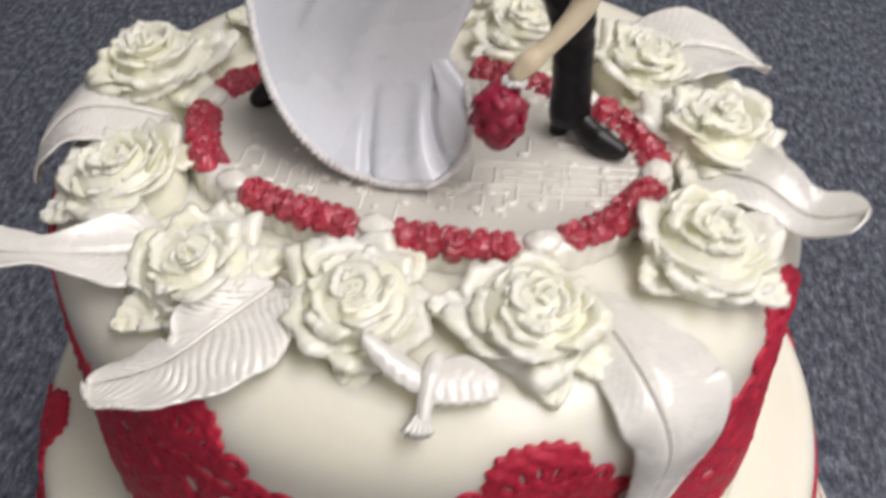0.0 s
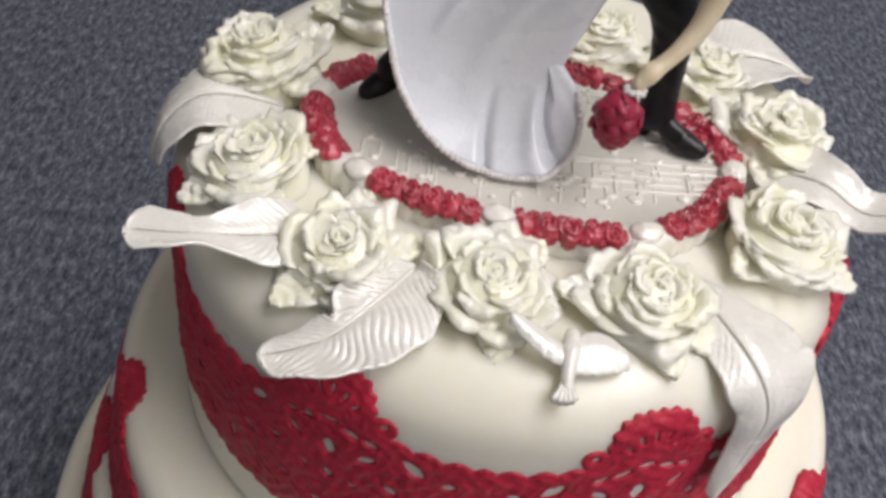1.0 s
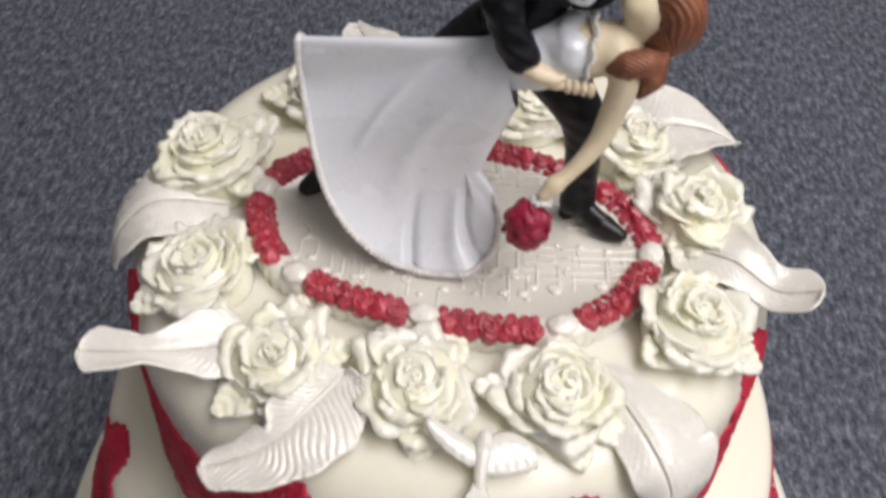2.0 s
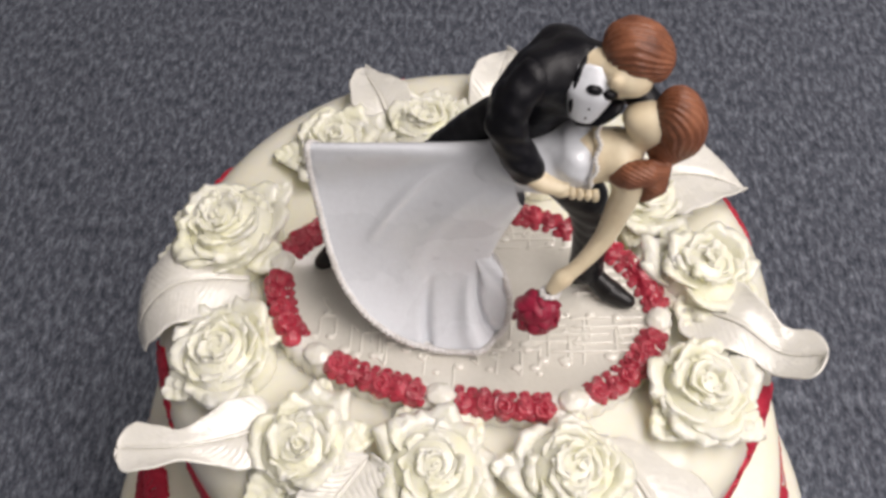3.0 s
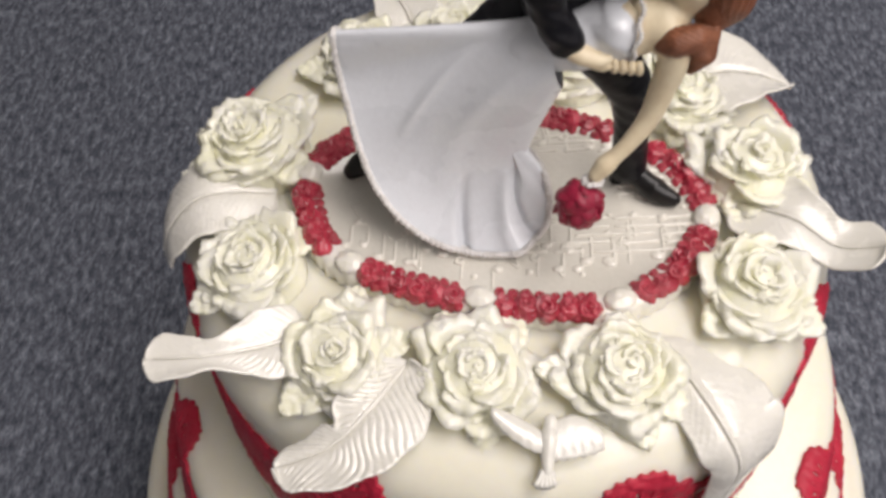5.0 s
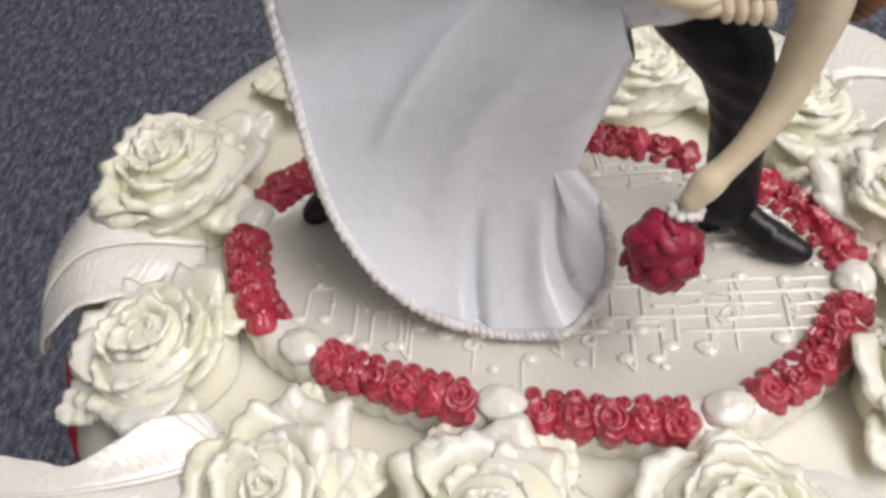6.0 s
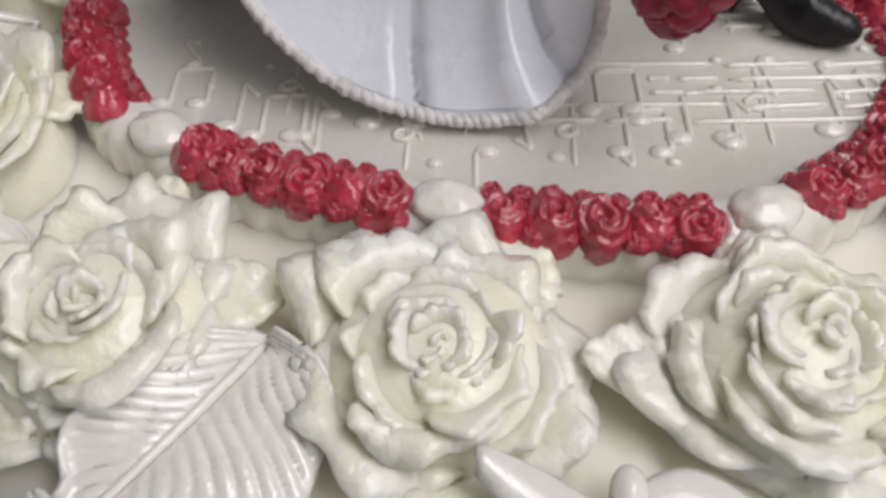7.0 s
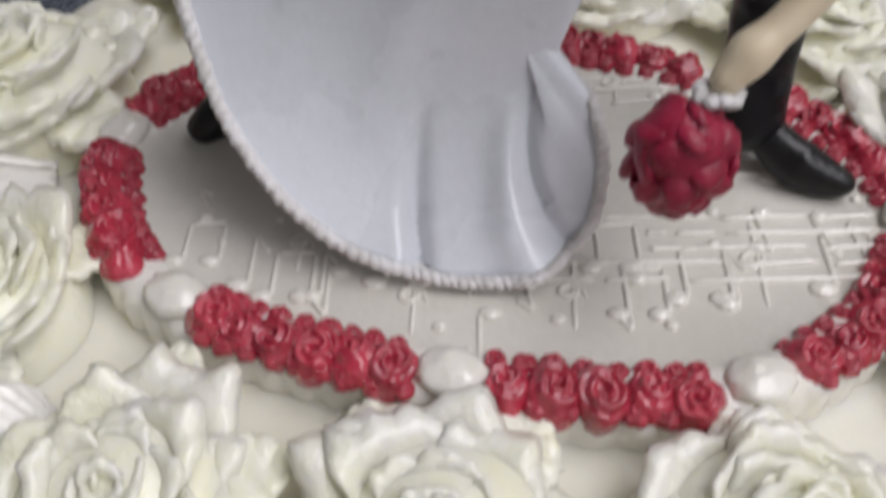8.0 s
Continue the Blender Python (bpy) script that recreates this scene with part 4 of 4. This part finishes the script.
    def along(ax, ay, az, pitch, depth):
        return lambda x, y, z: depth * np.sin((x * ax + y * ay + z * az) * 2 * math.pi / pitch + 1.1 * np.sin((x - z) * 520) + 0.8 * np.sin(y * 700))

    def creases(depth):
        return lambda x, y, z: depth * (np.sin(x * 420 + z * 610 + 2 * np.sin(y * 300)) * np.sin(z * 390 - x * 250) + 0.5 * np.sin(z * 1150 + x * 700))

    # bodice
    p.add(blob(chain([(-0.006, -0.006, 0.3800), (0.008, -0.008, 0.3835), (0.019, -0.010, 0.3870), (0.028, -0.0105, 0.3900), (0.0308, -0.011, 0.3915)], (0.0030, 0.0078, 0.0084, 0.0094, 0.0092))
               + [("e", (0.0298, -0.0160, 0.3945), (0.0050, 0.0046, 0.0054)), ("e", (0.0300, -0.0070, 0.3968), (0.0052, 0.0050, 0.0046))], 0.0022, 0.0005, creases(0.00018)), W)
    # beaded neckline
    for i in range(26):
        a = -2.1 + i * 0.125
        p.add(ball((0.0342 + 0.0012 * math.cos(a) + 0.0005 * math.sin(i * 1.1), -0.0113 + 0.0098 * math.sin(a), 0.3935 + 0.0096 * math.cos(a)), (0.0008, 0.0007, 0.0008), 6, 8), TR)
    # her shoulders, neck, head, arm
    p.add(blob(chain([(0.0325, -0.0112, 0.3922), (0.0415, -0.0115, 0.3945), (0.0455, -0.0112, 0.3975), (0.0490, -0.0108, 0.4020)], (0.0086, 0.0072, 0.0040, 0.0038))
               + [("e", (0.0492, -0.0106, 0.4056), (0.0066, 0.0060, 0.0062)), ("e", (0.0445, -0.0106, 0.4078), (0.0032, 0.0036, 0.0030))]
               + chain([(0.0425, -0.0160, 0.3945), (0.0448, -0.0195, 0.3895), (0.0430, -0.0214, 0.3790), (0.0402, -0.0242, 0.3705), (0.0345, -0.0285, 0.3640), (0.0288, -0.0316, 0.3594)], (0.0046, 0.0044, 0.0037, 0.0031, 0.0024, 0.0023))
               + chain([(0.0288, -0.0316, 0.3594), (0.0264, -0.0330, 0.3568)], (0.0023, 0.0022)), 0.0026, 0.00055), SK)
    p.add(blob([("e", (0.0570, -0.0108, 0.4060), (0.0072, 0.0084, 0.0116), (0, -14, 0)), ("e", (0.0540, -0.0128, 0.3985), (0.0048, 0.0056, 0.0056))], 0.003, 0.00032, strands(0.0545, 0.3955, 44, 0.00020, 0.002)), HR)
    p.add(ball((0.0540, -0.0180, 0.3962), (0.0019, 0.0022, 0.0026), 12, 18, None, 0.15, 5), HR)
    p.add(blob(chain([(0.0535, -0.0185, 0.3962), (0.0490, -0.0200, 0.3960), (0.0445, -0.0204, 0.3950), (0.0402, -0.0200, 0.3930)], (0.0018, 0.0038, 0.0040, 0.0012))
               + chain([(0.0535, -0.0185, 0.3955), (0.0520, -0.0200, 0.3910), (0.0496, -0.0206, 0.3850)], (0.0018, 0.0036, 0.0010)), 0.002, 0.00032, along(0.35, 0.5, 0.85, 0.0011, 0.00019)), HR)
    for i in range(9):
        a = i * 0.7
        p.add(ball((0.0256 + 0.0022 * math.cos(a), -0.0336 + 0.0017 * math.sin(a), 0.3548 + 0.0003 * math.sin(3 * a)), (0.0013, 0.0012, 0.0009), 7, 9, None, 0.2, i), TR)
    # bouquet
    p.add(blob([("e", (0.0222, -0.0350, 0.3475), (0.0064, 0.0056, 0.0062)), ("e", (0.0226, -0.0350, 0.3415), (0.0042, 0.0040, 0.0066))], 0.003, 0.0006), BQ)
    for i in range(32):
        a, z = i * 2.399, 1 - 2 * (i + 0.5) / 32
        r = math.sqrt(1 - z * z)
        w = 1.0 if z > -0.2 else 1.0 + 0.55 * (z + 0.2)
        axis = Vector((r * math.cos(a), r * math.sin(a), z))
        turn = axis.to_track_quat("Z", "Y").to_matrix() @ Euler((0.5, 0.3 * math.sin(i), i)).to_matrix()
        c = (0.0223 + 0.0060 * w * axis.x, -0.0350 + 0.0052 * w * axis.y, 0.3450 + 0.0078 * axis.z)
        p.add(ball(c, (0.0029, 0.0025, 0.0012), 9, 16, turn, 0.18, i, 5), BQ)
    # his legs
    p.add(blob(chain([(0.022, 0.000, 0.386), (0.029, -0.003, 0.376), (0.0370, -0.005, 0.364), (0.0396, -0.005, 0.352), (0.0408, -0.005, 0.338), (0.0412, -0.0055, 0.3275)], (0.0095, 0.0086, 0.0070, 0.0058, 0.0056, 0.0060)), 0.002, 0.0007, creases(0.00016)), BK)
    p.add(blob(chain([(0.016, 0.004, 0.392), (0.004, 0.006, 0.383), (-0.014, 0.008, 0.362), (-0.032, 0.006, 0.341), (-0.043, 0.002, 0.328)], (0.0095, 0.0080, 0.0066, 0.0056, 0.0052)), 0.002, 0.0007, creases(0.00016)), BK)
    # shoes
    p.add(blob(chain([(0.0404, -0.0050, 0.3262), (0.0446, -0.0080, 0.3252), (0.0494, -0.0114, 0.3222), (0.0556, -0.0150, 0.3214)], (0.0048, 0.0034, 0.0042, 0.0026)) + [("c", (0.0386, -0.0040, 0.3192), 0.0026, (0.0392, -0.0044, 0.3250), 0.0034)], 0.0009, 0.0005, creases(0.0002), BTOP - 0.0012), SH)
    p.add(blob(chain([(-0.043, 0.003, 0.3245), (-0.047, 0.0005, 0.3228), (-0.0505, -0.0015, 0.3210)], (0.0042, 0.0040, 0.0028)), 0.002, 0.0006, None, BTOP - 0.0012), SH)
    # jacket
    p.add(blob(chain([(0.013, 0.003, 0.388), (0.0165, 0.002, 0.399), (0.0215, 0.001, 0.4085), (0.0265, -0.001, 0.4145), (0.0305, -0.002, 0.4170)], (0.0088, 0.0108, 0.0116, 0.0106, 0.0074))
               + [("e", (0.0190, -0.0050, 0.4172), (0.0074, 0.0080, 0.0076)), ("e", (0.0245, 0.0075, 0.4150), (0.0078, 0.0060, 0.0074))], 0.0025, 0.0006, creases(0.00016)), BK)
    p.add(blob(chain([(0.0165, -0.0080, 0.4190), (0.0118, -0.0118, 0.4150), (0.0100, -0.0146, 0.4080)], (0.0054, 0.0055, 0.0053)) + chain([(0.0100, -0.0146, 0.4080), (0.0124, -0.0160, 0.4005), (0.0162, -0.0170, 0.3940)], (0.0052, 0.0050, 0.0052)), 0.0016, 0.0005, creases(0.00026)), BK)
    p.add(blob(chain([(0.024, 0.008, 0.414), (0.036, 0.009, 0.409), (0.047, 0.004, 0.403), (0.054, -0.002, 0.398)], (0.0058, 0.0052, 0.0046, 0.0042)), 0.002, 0.0007, creases(0.00016)), BK)
    p.add(tube([(0.0282, -0.0108, 0.4062), (0.0345, -0.0112, 0.4085), (0.0385, -0.0100, 0.4110), (0.0408, -0.0085, 0.4125)], (0.0016, 0.0034, 0.0034, 0.0012), 24, 16, flat=0.6), BK)
    p.add(tube([(0.0275, -0.0112, 0.4075), (0.0268, -0.0112, 0.4140), (0.0278, -0.0085, 0.4205), (0.0300, -0.0045, 0.4240)], (0.0008, 0.0022, 0.0022, 0.0012), 24, 16, flat=0.45), BK)
    # shirt front, collar, bow tie, studs
    p.add(tube([(0.0318, -0.0060, 0.4228), (0.0312, -0.0108, 0.4165), (0.0296, -0.0124, 0.4078)], (0.0042, 0.0064, 0.0030), 26, 20, flat=0.55), W)
    p.add(ball((0.0318, -0.0030, 0.4215), (0.0030, 0.0058, 0.0032), 10, 16), W)
    for dx, dz in ((-0.0020, 0.0010), (0.0020, -0.0006)):
        p.add(ball((0.0342 + dx, -0.0125, 0.4185 + dz), (0.0024, 0.0014, 0.0015), 8, 12, Euler((0, radians(15), 0)).to_matrix()), BK)
    for dx, dz in ((0.0312, 0.4145), (0.0306, 0.4110)):
        p.add(ball((dx, -0.0142, dz), (0.0005, 0.0005, 0.0005), 6, 8), BK)
    # his hand on her waist, her fingers beside it
    p.add(tube([(0.0168, -0.0175, 0.3918), (0.0212, -0.0192, 0.3902), (0.0258, -0.0200, 0.3893), (0.0286, -0.0198, 0.3902)], (0.0034, 0.0037, 0.0028, 0.0012), 26, 16, flat=0.7), SK)
    p.add(tube([(0.0222, -0.0198, 0.3884), (0.0260, -0.0208, 0.3874), (0.0288, -0.0205, 0.3873)], (0.0016, 0.0016, 0.0010), 16, 10), SK)
    for i in range(4):
        x = 0.0292 + 0.0022 * i
        p.add(tube([(x, -0.0198, 0.3890 - 0.0003 * i), (x + 0.0003, -0.0210, 0.3872 - 0.0003 * i), (x + 0.0005, -0.0205, 0.3852 - 0.0003 * i)], (0.0011, 0.0012, 0.0010), 12, 10), SK)
    # his neck, head and hair
    p.add(blob(chain([(0.0295, -0.0030, 0.4190), (0.0335, -0.0045, 0.4208), (0.0376, -0.0055, 0.4210)], (0.0048, 0.0044, 0.0044))
               + [("e", (0.0412, -0.0070, 0.4196), (0.0072, 0.0060, 0.0052), (0, 25, 0)), ("e", (0.0384, -0.0080, 0.4168), (0.0030, 0.0036, 0.0028)), ("e", (0.0371, -0.0122, 0.4218), (0.0015, 0.0011, 0.0019))], 0.0020, 0.00045), SK)
    p.add(blob([("e", (0.0430, -0.0026, 0.4250), (0.0092, 0.0088, 0.0076), (0, 18, 0)), ("e", (0.0488, -0.0040, 0.4222), (0.0040, 0.0058, 0.0046))], 0.003, 0.00030,
               lambda x, y, z: 0.00020 * np.sin(46 * np.arctan2(y + 0.002, z - 0.4180) + 2.2 * np.sin((x - 0.044) * 300) + np.sin((z + y) * 500)) + 0.00012 * np.sin(x * 900 + y * 500)), HR)
    return p.mesh("couple_figurine", [M_DRESS, M_TRIM, M_BLACK, M_SHOE, M_CREAMSKIN, M_BROWN, M_BOUQUET])


tagged(part("couple_figurine", figurine()), "painted resin dancing bride and groom figurine in a dip pose", "figurine")
